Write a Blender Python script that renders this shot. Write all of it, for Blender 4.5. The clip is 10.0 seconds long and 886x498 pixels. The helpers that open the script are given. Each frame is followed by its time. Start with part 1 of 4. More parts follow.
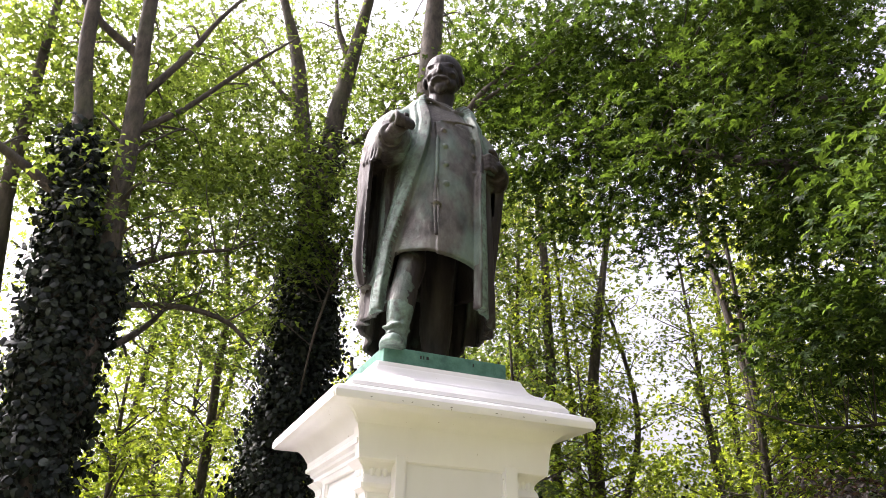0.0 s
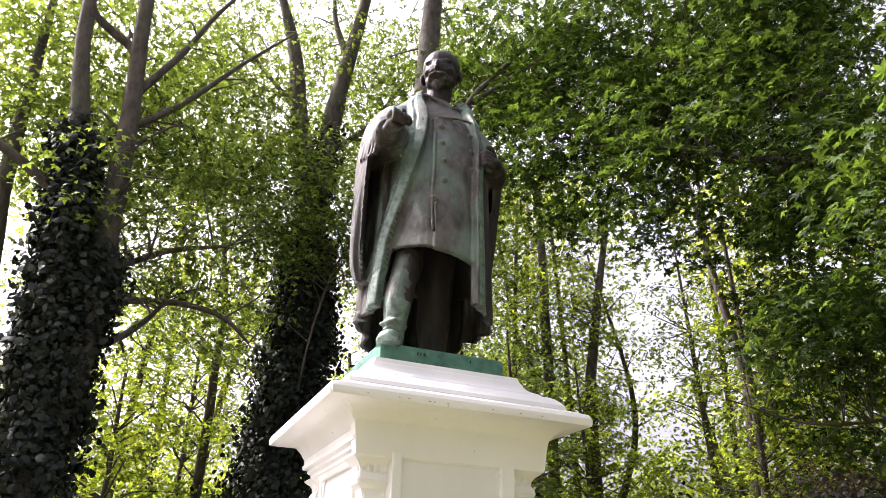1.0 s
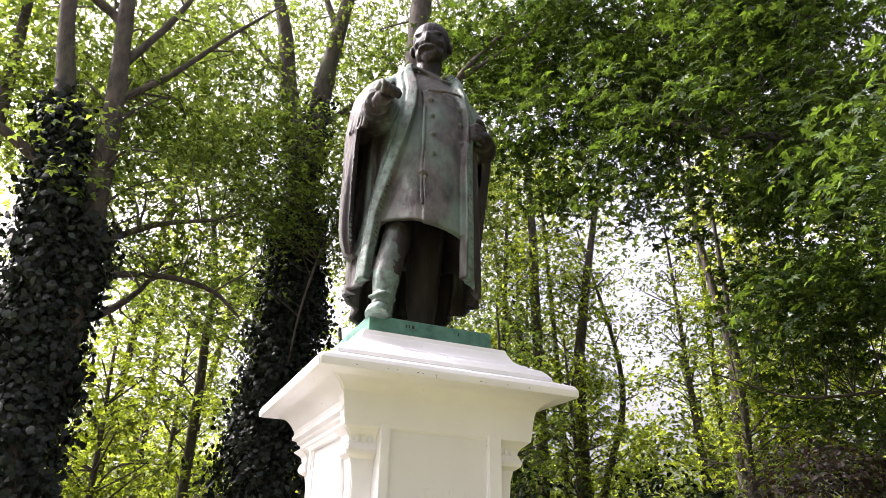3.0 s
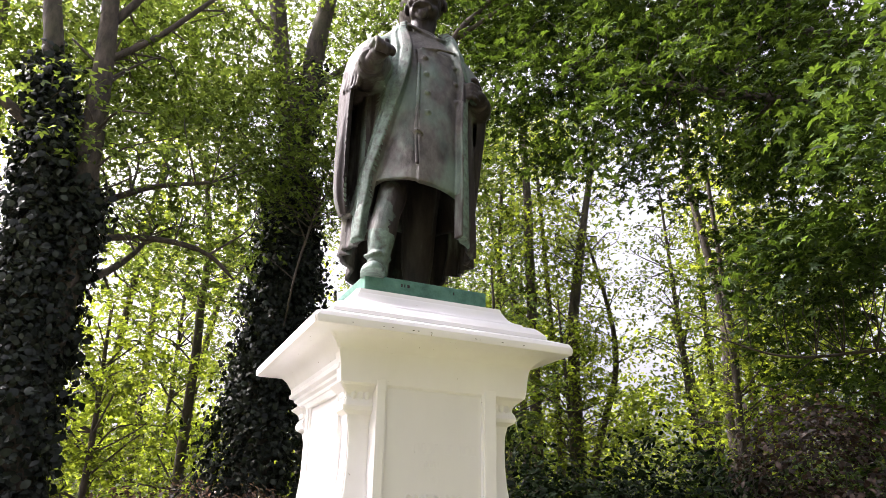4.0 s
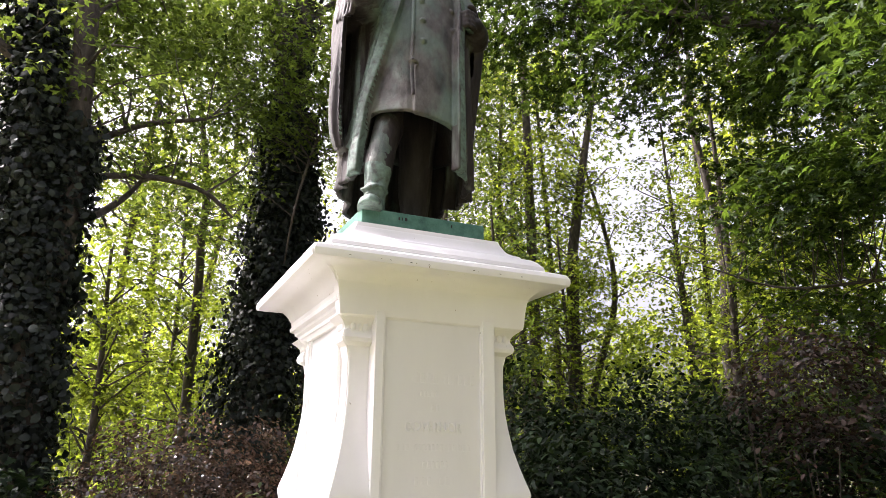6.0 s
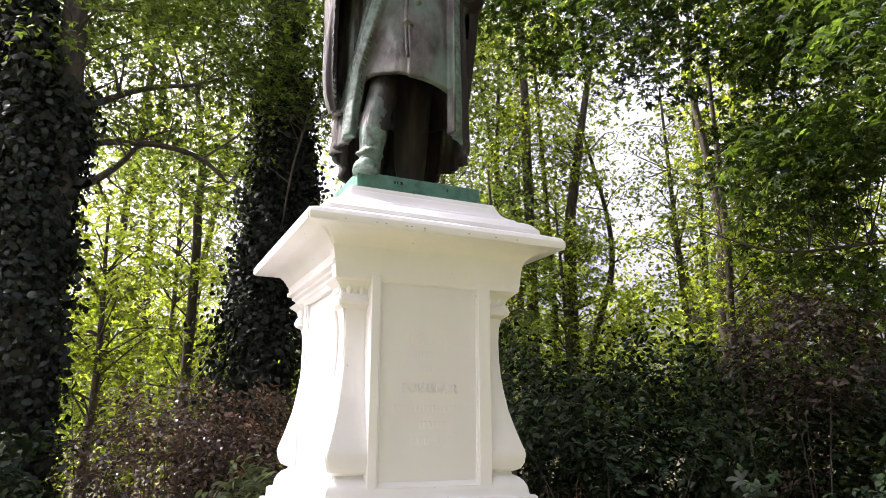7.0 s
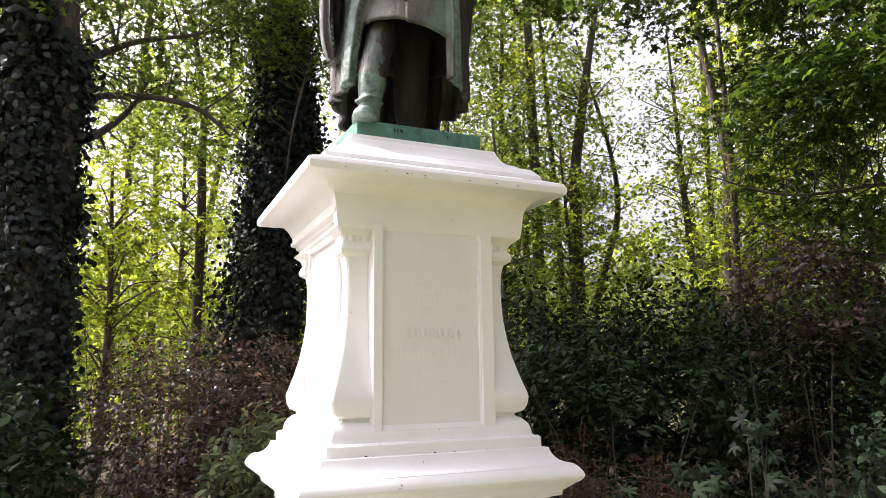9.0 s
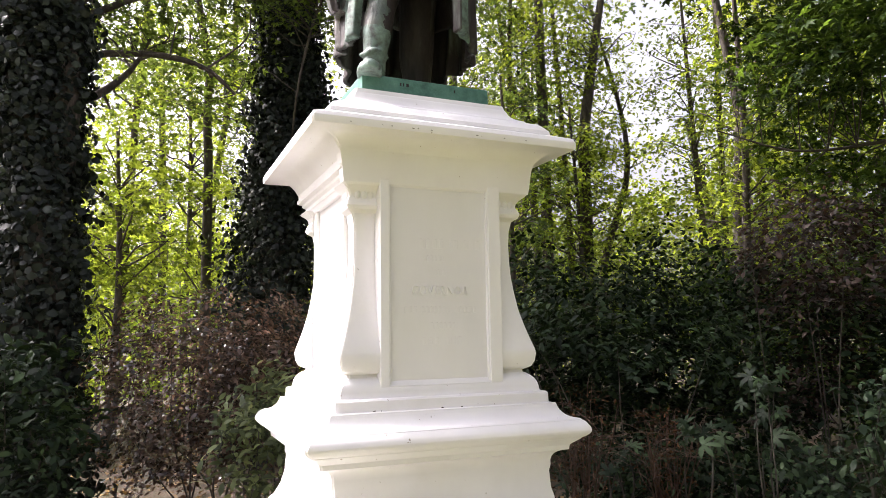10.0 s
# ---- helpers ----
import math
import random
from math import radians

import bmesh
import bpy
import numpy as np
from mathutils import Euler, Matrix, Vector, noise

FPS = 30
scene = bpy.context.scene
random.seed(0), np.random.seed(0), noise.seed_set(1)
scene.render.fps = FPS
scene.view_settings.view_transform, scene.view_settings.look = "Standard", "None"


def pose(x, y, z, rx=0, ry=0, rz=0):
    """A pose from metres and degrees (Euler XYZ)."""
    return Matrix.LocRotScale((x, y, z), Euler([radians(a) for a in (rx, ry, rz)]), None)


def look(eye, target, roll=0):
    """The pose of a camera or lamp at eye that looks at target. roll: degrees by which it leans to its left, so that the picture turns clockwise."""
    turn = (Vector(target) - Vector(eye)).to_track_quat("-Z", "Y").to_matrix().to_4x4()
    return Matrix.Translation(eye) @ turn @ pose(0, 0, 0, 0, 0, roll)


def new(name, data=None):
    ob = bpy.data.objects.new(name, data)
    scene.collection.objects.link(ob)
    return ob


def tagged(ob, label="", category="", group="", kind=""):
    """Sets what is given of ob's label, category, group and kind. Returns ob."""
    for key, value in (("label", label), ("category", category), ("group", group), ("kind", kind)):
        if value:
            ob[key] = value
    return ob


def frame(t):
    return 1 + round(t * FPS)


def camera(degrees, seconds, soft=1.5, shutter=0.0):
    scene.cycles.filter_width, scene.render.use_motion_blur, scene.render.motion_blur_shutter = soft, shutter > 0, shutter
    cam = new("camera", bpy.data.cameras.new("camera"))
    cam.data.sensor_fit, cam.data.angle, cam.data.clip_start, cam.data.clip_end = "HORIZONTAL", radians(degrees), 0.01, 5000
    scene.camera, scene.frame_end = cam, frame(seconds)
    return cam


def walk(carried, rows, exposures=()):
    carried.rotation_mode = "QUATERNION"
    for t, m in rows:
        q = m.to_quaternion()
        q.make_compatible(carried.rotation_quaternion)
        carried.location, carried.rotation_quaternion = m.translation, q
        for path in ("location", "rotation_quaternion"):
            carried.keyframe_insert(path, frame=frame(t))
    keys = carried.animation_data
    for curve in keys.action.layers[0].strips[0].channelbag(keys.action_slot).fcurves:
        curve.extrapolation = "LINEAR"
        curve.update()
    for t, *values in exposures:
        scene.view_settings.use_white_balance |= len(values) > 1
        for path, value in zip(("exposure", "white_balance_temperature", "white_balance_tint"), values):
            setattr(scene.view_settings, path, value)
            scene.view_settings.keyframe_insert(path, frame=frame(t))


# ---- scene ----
cam = camera(65.0, 10.0, soft=0.5)
PATH = [
    (0, (-1.572, -4.007, 1.78), (-0.882, -2.368, 2.694), 1.5),
    (0.5, (-1.564, -4.004, 1.785), (-0.87, -2.363, 2.694), 1.5),
    (1, (-1.564, -4.005, 1.781), (-0.867, -2.363, 2.687), 1.5),
    (1.5, (-1.562, -4.005, 1.779), (-0.864, -2.363, 2.683), 1.6),
    (2, (-1.561, -4.016, 1.778), (-0.859, -2.376, 2.682), 1.6),
    (3.5, (-1.551, -4.009, 1.744), (-0.797, -2.336, 2.541), 1.2),
    (4, (-1.55, -4.002, 1.727), (-0.784, -2.315, 2.481), 1.0),
    (4.5, (-1.541, -3.994, 1.719), (-0.771, -2.291, 2.432), 0.8),
    (5, (-1.538, -3.99, 1.708), (-0.76, -2.274, 2.38), 0.7),
    (5.5, (-1.53, -3.979, 1.707), (-0.746, -2.251, 2.339), 0.6),
    (7, (-1.512, -3.994, 1.677), (-0.705, -2.233, 2.174), 0.1),
    (7.5, (-1.505, -4.0, 1.669), (-0.696, -2.229, 2.129), 0.1),
    (8, (-1.502, -4.007, 1.664), (-0.699, -2.227, 2.095), -0.1),
    (8.5, (-1.489, -4.009, 1.665), (-0.683, -2.222, 2.061), -0.4),
    (9, (-1.489, -4.015, 1.652), (-0.688, -2.218, 2.012), -0.7),
    (9.5, (-1.478, -4.001, 1.642), (-0.684, -2.191, 1.948), -0.8),
    (10, (-1.471, -3.987, 1.633), (-0.686, -2.165, 1.882), -0.8),
]
walk(cam, [(t, look(eye, target, roll)) for t, eye, target, roll in PATH], exposures=[(0.0, 1.62, 6300, 23), (10.0, 1.6, 6300, 23)])

# ---- light ----
world = bpy.data.worlds.new("sky")
scene.world = world
world.use_nodes = True
wn = world.node_tree.nodes
sky = wn.new("ShaderNodeTexSky")
sky.sky_type, sky.sun_disc = "NISHITA", False
SUN_EL, SUN_AZ = radians(46), radians(-52)   # azimuth from +y towards +x
sky.sun_elevation, sky.sun_rotation = SUN_EL, SUN_AZ
sky.air_density, sky.dust_density, sky.ozone_density = 1.0, 10.0, 0.0
wn["Background"].inputs["Strength"].default_value = 0.15
haze, grey = wn.new("ShaderNodeHueSaturation"), world.node_tree.links
haze.inputs["Saturation"].default_value = 0.25
grey.new(sky.outputs[0], haze.inputs["Color"])
grey.new(haze.outputs[0], wn["Background"].inputs["Color"])
sun_way = Vector((math.sin(SUN_AZ) * math.cos(SUN_EL), math.cos(SUN_AZ) * math.cos(SUN_EL), math.sin(SUN_EL)))
sun = new("sun", bpy.data.lights.new("sun", "SUN"))
sun.data.energy, sun.data.angle, sun.data.color = 2.7, radians(0.6), (1.0, 0.94, 0.82)
sun.matrix_world = look(sun_way * 60, (0, 0, 0))


# ---- materials ----
def material(name, rough=0.7, metal=0.0):
    m = bpy.data.materials.new(name)
    m.use_nodes = True
    b = m.node_tree.nodes["Principled BSDF"]
    b.inputs["Roughness"].default_value, b.inputs["Metallic"].default_value = rough, metal
    return m, m.node_tree.nodes, m.node_tree.links, b


def ramp(n, stops):
    r = n.new("ShaderNodeValToRGB")
    e = r.color_ramp.elements
    while len(e) < len(stops):
        e.new(0.5)
    for k, (p, c) in zip(e, stops):
        k.position, k.color = p, (*c, 1)
    return r


def noise_tex(n, l, scale, detail=4.0, stretch=(1, 1, 1), rough=0.6):
    tc, mp, t = n.new("ShaderNodeTexCoord"), n.new("ShaderNodeMapping"), n.new("ShaderNodeTexNoise")
    mp.inputs["Scale"].default_value = stretch
    t.inputs["Scale"].default_value, t.inputs["Detail"].default_value, t.inputs["Roughness"].default_value = scale, detail, rough
    l.new(tc.outputs["Object"], mp.inputs["Vector"])
    l.new(mp.outputs["Vector"], t.inputs["Vector"])
    return t


def bump(n, l, b, height, strength=0.3, dist=0.01):
    k = n.new("ShaderNodeBump")
    k.inputs["Strength"].default_value, k.inputs["Distance"].default_value = strength, dist
    l.new(height, k.inputs["Height"])
    l.new(k.outputs["Normal"], b.inputs["Normal"])


def mix(n, l, fac, a, b, mode="MIX"):
    k = n.new("ShaderNodeMix")
    k.data_type, k.blend_type = "RGBA", mode
    for sock, v in ((k.inputs[0], fac), (k.inputs[6], a), (k.inputs[7], b)):
        if isinstance(v, bpy.types.NodeSocket):
            l.new(v, sock)
        elif isinstance(v, (int, float)):
            sock.default_value = v
        else:
            sock.default_value = (*v, 1)
    return k.outputs[2]


def paint_material():
    m, n, l, b = material("white_masonry_paint", 0.55)
    big, fine = noise_tex(n, l, 2.3, 5, (1, 1, 0.5)), noise_tex(n, l, 60, 3)
    speck = noise_tex(n, l, 42, 2, (1, 1, 0.7))
    c = ramp(n, [(0.3, (0.755, 0.74, 0.74)), (0.65, (0.825, 0.815, 0.825))])
    l.new(big.outputs[0], c.inputs[0])
    s = ramp(n, [(0.735, (0, 0, 0)), (0.765, (1, 1, 1))])
    l.new(speck.outputs[0], s.inputs[0])
    l.new(mix(n, l, s.outputs[0], c.outputs[0], (0.30, 0.26, 0.21)), b.inputs["Base Color"])
    bump(n, l, b, fine.outputs[0], 0.12, 0.003)
    return m


def panel_paint_material():
    m, n, l, b = material("grey_white_panel_paint", 0.6)
    big, fine = noise_tex(n, l, 3.1, 5, (1, 1, 0.4)), noise_tex(n, l, 70, 3)
    c = ramp(n, [(0.3, (0.72, 0.71, 0.71)), (0.7, (0.775, 0.765, 0.77))])
    l.new(big.outputs[0], c.inputs[0])
    l.new(c.outputs[0], b.inputs["Base Color"])
    bump(n, l, b, fine.outputs[0], 0.12, 0.003)
    return m


def bronze_material():
    m, n, l, b = material("weathered_bronze", 0.5, 0.12)
    b.inputs["Specular IOR Level"].default_value = 0.3
    streak = noise_tex(n, l, 3.2, 6, (1.6, 1.6, 0.35), 0.65)
    patch = noise_tex(n, l, 1.7, 5, (1.2, 1, 0.8))
    fine = noise_tex(n, l, 38, 5)
    c = ramp(n, [(0.40, (0.014, 0.011, 0.012)), (0.56, (0.042, 0.034, 0.034)), (0.64, (0.10, 0.105, 0.095)), (0.74, (0.19, 0.26, 0.23))])
    l.new(streak.outputs[0], c.inputs[0])
    p = ramp(n, [(0.60, (0, 0, 0)), (0.72, (0.7, 0.7, 0.7))])
    l.new(patch.outputs[0], p.inputs[0])
    col = mix(n, l, p.outputs[0], c.outputs[0], mix(n, l, fine.outputs[0], (0.10, 0.12, 0.10), (0.26, 0.36, 0.31)))
    l.new(col, b.inputs["Base Color"])
    r = ramp(n, [(0.3, (0.45, 0.45, 0.45)), (0.7, (0.7, 0.7, 0.7))])
    l.new(streak.outputs[0], r.inputs[0])
    l.new(r.outputs[0], b.inputs["Roughness"])
    cloth = noise_tex(n, l, 7, 5, (1.6, 1.6, 0.4))
    both = n.new("ShaderNodeMath")
    both.operation = "MULTIPLY_ADD"
    both.inputs[1].default_value = 0.15
    l.new(fine.outputs[0], both.inputs[0])
    l.new(cloth.outputs[0], both.inputs[2])
    bump(n, l, b, both.outputs[0], 0.5, 0.025)
    return m


def coat_material():
    m, n, l, b = material("grey_weathered_bronze", 0.55, 0.2)
    t, fine, big = noise_tex(n, l, 7, 6, (1.2, 1, 0.7)), noise_tex(n, l, 55, 4), noise_tex(n, l, 2.1, 4, (1.3, 1, 0.7))
    c = ramp(n, [(0.36, (0.030, 0.026, 0.024)), (0.49, (0.072, 0.064, 0.058)), (0.62, (0.125, 0.120, 0.108))])
    l.new(t.outputs[0], c.inputs[0])
    k = ramp(n, [(0.46, (0, 0, 0)), (0.60, (0.75, 0.75, 0.75))])
    l.new(big.outputs[0], k.inputs[0])
    l.new(mix(n, l, k.outputs[0], c.outputs[0], mix(n, l, t.outputs[0], (0.05, 0.075, 0.063), (0.20, 0.29, 0.245))), b.inputs["Base Color"])
    both = n.new("ShaderNodeMath")
    both.operation = "MULTIPLY_ADD"
    both.inputs[1].default_value = 0.2
    l.new(fine.outputs[0], both.inputs[0])
    l.new(t.outputs[0], both.inputs[2])
    bump(n, l, b, both.outputs[0], 0.6, 0.03)
    return m


def patina_material():
    m, n, l, b = material("pale_patina_bronze", 0.6, 0.15)
    t, fine, big = noise_tex(n, l, 26, 5), noise_tex(n, l, 60, 4), noise_tex(n, l, 3, 4, (1, 1, 0.6))
    c = ramp(n, [(0.32, (0.075, 0.085, 0.076)), (0.46, (0.135, 0.19, 0.165)), (0.7, (0.20, 0.30, 0.26))])
    l.new(t.outputs[0], c.inputs[0])
    k = ramp(n, [(0.35, (0.55, 0.52, 0.5)), (0.6, (1, 1, 1))])
    l.new(big.outputs[0], k.inputs[0])
    l.new(mix(n, l, 1.0, c.outputs[0], k.outputs[0], "MULTIPLY"), b.inputs["Base Color"])
    bump(n, l, b, t.outputs[0], 0.7, 0.012)
    return m


def verdigris_material():
    m, n, l, b = material("verdigris_bronze", 0.65, 0.1)
    t, fine = noise_tex(n, l, 9, 8, (1, 1, 1), 0.7), noise_tex(n, l, 45, 4)
    c = ramp(n, [(0.3, (0.03, 0.085, 0.068)), (0.48, (0.07, 0.18, 0.14)), (0.62, (0.10, 0.23, 0.18)), (0.75, (0.20, 0.33, 0.27))])
    l.new(t.outputs[0], c.inputs[0])
    l.new(c.outputs[0], b.inputs["Base Color"])
    bump(n, l, b, fine.outputs[0], 0.3, 0.004)
    return m


def bark_material(name, dark, light):
    m, n, l, b = material(name, 0.9)
    t, g = noise_tex(n, l, 11, 8, (1, 1, 0.4), 0.7), noise_tex(n, l, 1.6, 4)
    c = ramp(n, [(0.35, dark), (0.68, light)])
    l.new(t.outputs[0], c.inputs[0])
    moss = ramp(n, [(0.52, (0, 0, 0)), (0.75, (0.35, 0.35, 0.35))])
    l.new(g.outputs[0], moss.inputs[0])
    l.new(mix(n, l, moss.outputs[0], c.outputs[0], (0.10, 0.115, 0.06)), b.inputs["Base Color"])
    bump(n, l, b, t.outputs[0], 0.7, 0.02)
    return m


def leaf_material(name, dark, light, glow, through_share=0.45, rough=0.45, gloss=0.4):
    m, n, l, b = material(name, rough)
    b.inputs["Specular IOR Level"].default_value = gloss
    g = n.new("ShaderNodeNewGeometry")
    c = ramp(n, [(0.0, tuple(v * 0.6 for v in dark)), (0.4, dark), (0.85, light), (1.0, tuple(min(1, v * 1.6) for v in light))])
    l.new(g.outputs["Random Per Island"], c.inputs[0])
    patch = noise_tex(n, l, 0.55, 2)
    pr = ramp(n, [(0.35, (0.75, 0.8, 0.75)), (0.65, (1.2, 1.15, 1.0))])
    l.new(patch.outputs[0], pr.inputs[0])
    l.new(mix(n, l, 1.0, c.outputs[0], pr.outputs[0], "MULTIPLY"), b.inputs["Base Color"])
    tr, ms = n.new("ShaderNodeBsdfTranslucent"), n.new("ShaderNodeMixShader")
    tc = ramp(n, [(0.0, tuple(v * 0.28 for v in glow)), (0.6, tuple(v * 0.8 for v in glow)), (1.0, tuple(min(0.9, v * 1.3) for v in glow))])
    l.new(g.outputs["Random Per Island"], tc.inputs[0])
    l.new(tc.outputs[0], tr.inputs["Color"])
    ms.inputs[0].default_value = through_share
    l.new(b.outputs[0], ms.inputs[1])
    l.new(tr.outputs[0], ms.inputs[2])
    l.new(ms.outputs[0], n["Material Output"].inputs["Surface"])
    return m


def soil_material():
    m, n, l, b = material("grass_and_soil", 0.95)
    a, f = noise_tex(n, l, 0.8, 6), noise_tex(n, l, 25, 6)
    c = ramp(n, [(0.35, (0.032, 0.023, 0.015)), (0.55, (0.07, 0.049, 0.028)), (0.7, (0.075, 0.08, 0.03))])
    l.new(a.outputs[0], c.inputs[0])
    # mown grass of the clearing round the pedestal, soil under the trees
    tc, sep, add = n.new("ShaderNodeTexCoord"), n.new("ShaderNodeSeparateXYZ"), n.new("ShaderNodeMath")
    l.new(tc.outputs["Object"], sep.inputs[0])
    add.operation = "ADD"
    l.new(sep.outputs["Y"], add.inputs[0])
    l.new(a.outputs[0], add.inputs[1])
    coarse = noise_tex(n, l, 6, 8, (1, 1, 1), 0.75)
    g = ramp(n, [(0.3, (0.085, 0.095, 0.035)), (0.55, (0.145, 0.14, 0.058)), (0.8, (0.225, 0.195, 0.095))])
    k = ramp(n, [(0.85, (1, 1, 1)), (1.0, (0, 0, 0))])
    l.new(add.outputs[0], k.inputs[0])
    l.new(coarse.outputs[0], g.inputs[0])
    base = mix(n, l, 0.7, c.outputs[0], f.outputs["Color"], "OVERLAY")
    l.new(mix(n, l, k.outputs[0], base, g.outputs[0]), b.inputs["Base Color"])
    bump(n, l, b, f.outputs[0], 0.8, 0.03)
    return m


PAINT, BRONZE, VERDIGRIS, SOIL = paint_material(), bronze_material(), verdigris_material(), soil_material()
PATINA, COAT, PANEL = patina_material(), coat_material(), panel_paint_material()
BARK = bark_material("grey_brown_bark", (0.032, 0.026, 0.022), (0.108, 0.088, 0.074))
BARK_DARK = bark_material("dark_bark", (0.022, 0.018, 0.015), (0.07, 0.057, 0.046))
DRY = bark_material("dry_stalk", (0.03, 0.016, 0.010), (0.085, 0.046, 0.027))
# one maple leaf in sunlit, backlit and shaded copies: light put into the colours
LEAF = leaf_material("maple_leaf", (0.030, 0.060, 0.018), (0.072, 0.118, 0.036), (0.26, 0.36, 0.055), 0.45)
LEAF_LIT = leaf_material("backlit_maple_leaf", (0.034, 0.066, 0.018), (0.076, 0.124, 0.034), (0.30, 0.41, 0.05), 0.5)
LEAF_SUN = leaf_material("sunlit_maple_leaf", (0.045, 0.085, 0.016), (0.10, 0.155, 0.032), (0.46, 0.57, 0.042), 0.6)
# shade of the overhanging canopy put into a darker leaf colour
LEAF_DEEP_SHADE = leaf_material("deep_shade_leaf", (0.014, 0.033, 0.009), (0.042, 0.076, 0.018), (0.14, 0.23, 0.02), 0.4, 0.5, 0.25)
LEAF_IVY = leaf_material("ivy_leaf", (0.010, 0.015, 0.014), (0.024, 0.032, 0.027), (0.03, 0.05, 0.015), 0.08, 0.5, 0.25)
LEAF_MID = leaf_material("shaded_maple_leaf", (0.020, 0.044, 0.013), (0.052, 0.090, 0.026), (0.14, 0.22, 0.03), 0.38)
# shrub and chestnut leaves darkened: deep shade put into their base colours
LEAF_SHRUB = leaf_material("shaded_shrub_leaf", (0.007, 0.016, 0.008), (0.024, 0.040, 0.018), (0.04, 0.07, 0.014), 0.12, 0.6, 0.12)
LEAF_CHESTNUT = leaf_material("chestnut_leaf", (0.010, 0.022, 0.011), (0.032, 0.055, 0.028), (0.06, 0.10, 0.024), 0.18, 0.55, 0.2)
# sun spots on the left shrub put into this translucent glow
LEAF_COPPER = leaf_material("copper_leaf", (0.016, 0.012, 0.011), (0.050, 0.034, 0.032), (0.40, 0.25, 0.17), 0.30, 0.27, 0.75)
LEAF_WITHER = leaf_material("withered_leaf", (0.035, 0.018, 0.010), (0.095, 0.050, 0.026), (0.10, 0.05, 0.02), 0.15, 0.8, 0.1)
LEAF_ELDER = leaf_material("elder_leaf", (0.030, 0.048, 0.022), (0.085, 0.115, 0.052), (0.38, 0.40, 0.14), 0.4, 0.5, 0.3)
# the same copper leaf, darkened and dulled to stand for shade
LEAF_COPPER_SHADE = leaf_material("shaded_copper_leaf", (0.014, 0.011, 0.010), (0.040, 0.028, 0.026), (0.10, 0.055, 0.03), 0.25, 0.6, 0.2)
LEAF_DRY = leaf_material("fallen_leaf", (0.10, 0.055, 0.025), (0.26, 0.17, 0.08), (0.25, 0.15, 0.05), 0.2, 0.7)


# ---- mesh helpers ----
def mesh_of(name, verts, faces, mat, smooth=False):
    verts, faces = np.asarray(verts, np.float32), np.asarray(faces, np.int32)
    me = bpy.data.meshes.new(name)
    k = faces.shape[1]
    me.vertices.add(len(verts))
    me.vertices.foreach_set("co", verts.ravel())
    me.loops.add(faces.size)
    me.loops.foreach_set("vertex_index", faces.ravel())
    me.polygons.add(len(faces))
    me.polygons.foreach_set("loop_start", np.arange(0, faces.size, k, dtype=np.int32))
    if smooth:
        me.polygons.foreach_set("use_smooth", np.ones(len(faces), bool))
    me.update(calc_edges=True)
    me.materials.append(mat)
    return me


def thing(name, label, category, group="", kind="", at=(0, 0, 0)):
    e = new(name)
    e.location = at
    e.empty_display_size = 0.2
    return tagged(e, label, category, group, kind)


def part_mesh(name, me, parent, label=""):
    """A part whose mesh is given in world metres."""
    ob = new(name, me)
    ob.parent = parent
    ob.matrix_parent_inverse = Matrix.Translation(-parent.location) if parent.parent is None else Matrix.Identity(4)
    return tagged(ob, label, kind="stuff" if name in ("branchwork", "crown", "ivy", "stemwork", "foliage", "stalk", "withered_foliage") else "")


def part(name, bm, mat, parent, label="", smooth=False):
    me = bpy.data.meshes.new(name)
    bm.to_mesh(me)
    bm.free()
    me.materials.append(mat)
    if smooth:
        me.polygons.foreach_set("use_smooth", np.ones(len(me.polygons), bool))
    return part_mesh(name, me, parent, label)


def box(bm, x0, x1, y0, y1, z0, z1, bevel=0.0):
    made = bmesh.ops.create_cube(bm, size=1.0)
    for v in made["verts"]:
        v.co = Vector(((x0 + x1) / 2 + v.co.x * (x1 - x0), (y0 + y1) / 2 + v.co.y * (y1 - y0), (z0 + z1) / 2 + v.co.z * (z1 - z0)))
    if bevel:
        edges = list({e for v in made["verts"] for e in v.link_edges})
        bmesh.ops.bevel(bm, geom=edges, offset=bevel, segments=2, affect="EDGES", profile=0.5)


def loft(bm, rings, close=True, caps=True):
    """Skin of rings of equal count."""
    rows = [[bm.verts.new(p) for p in r] for r in rings]
    n = len(rows[0])
    for a, b in zip(rows, rows[1:]):
        for i in range(n if close else n - 1):
            bm.faces.new((a[i], a[(i + 1) % n], b[(i + 1) % n], b[i]))
    if caps:
        bm.faces.new(rows[0][::-1])
        bm.faces.new(rows[-1])
    return rows


def smooth_path(points, steps=6):
    """Catmull-Rom through rows of numbers."""
    p = np.array(points, float)
    p = np.vstack([2 * p[0] - p[1], p, 2 * p[-1] - p[-2]])
    out = []
    for i in range(1, len(p) - 2):
        for s in np.linspace(0, 1, steps, endpoint=False):
            a, b, c, d = p[i - 1:i + 3]
            out.append(0.5 * (2 * b + (c - a) * s + (2 * a - 5 * b + 4 * c - d) * s ** 2 + (3 * b - a - 3 * c + d) * s ** 3))
    return np.array(out + [p[-2]])


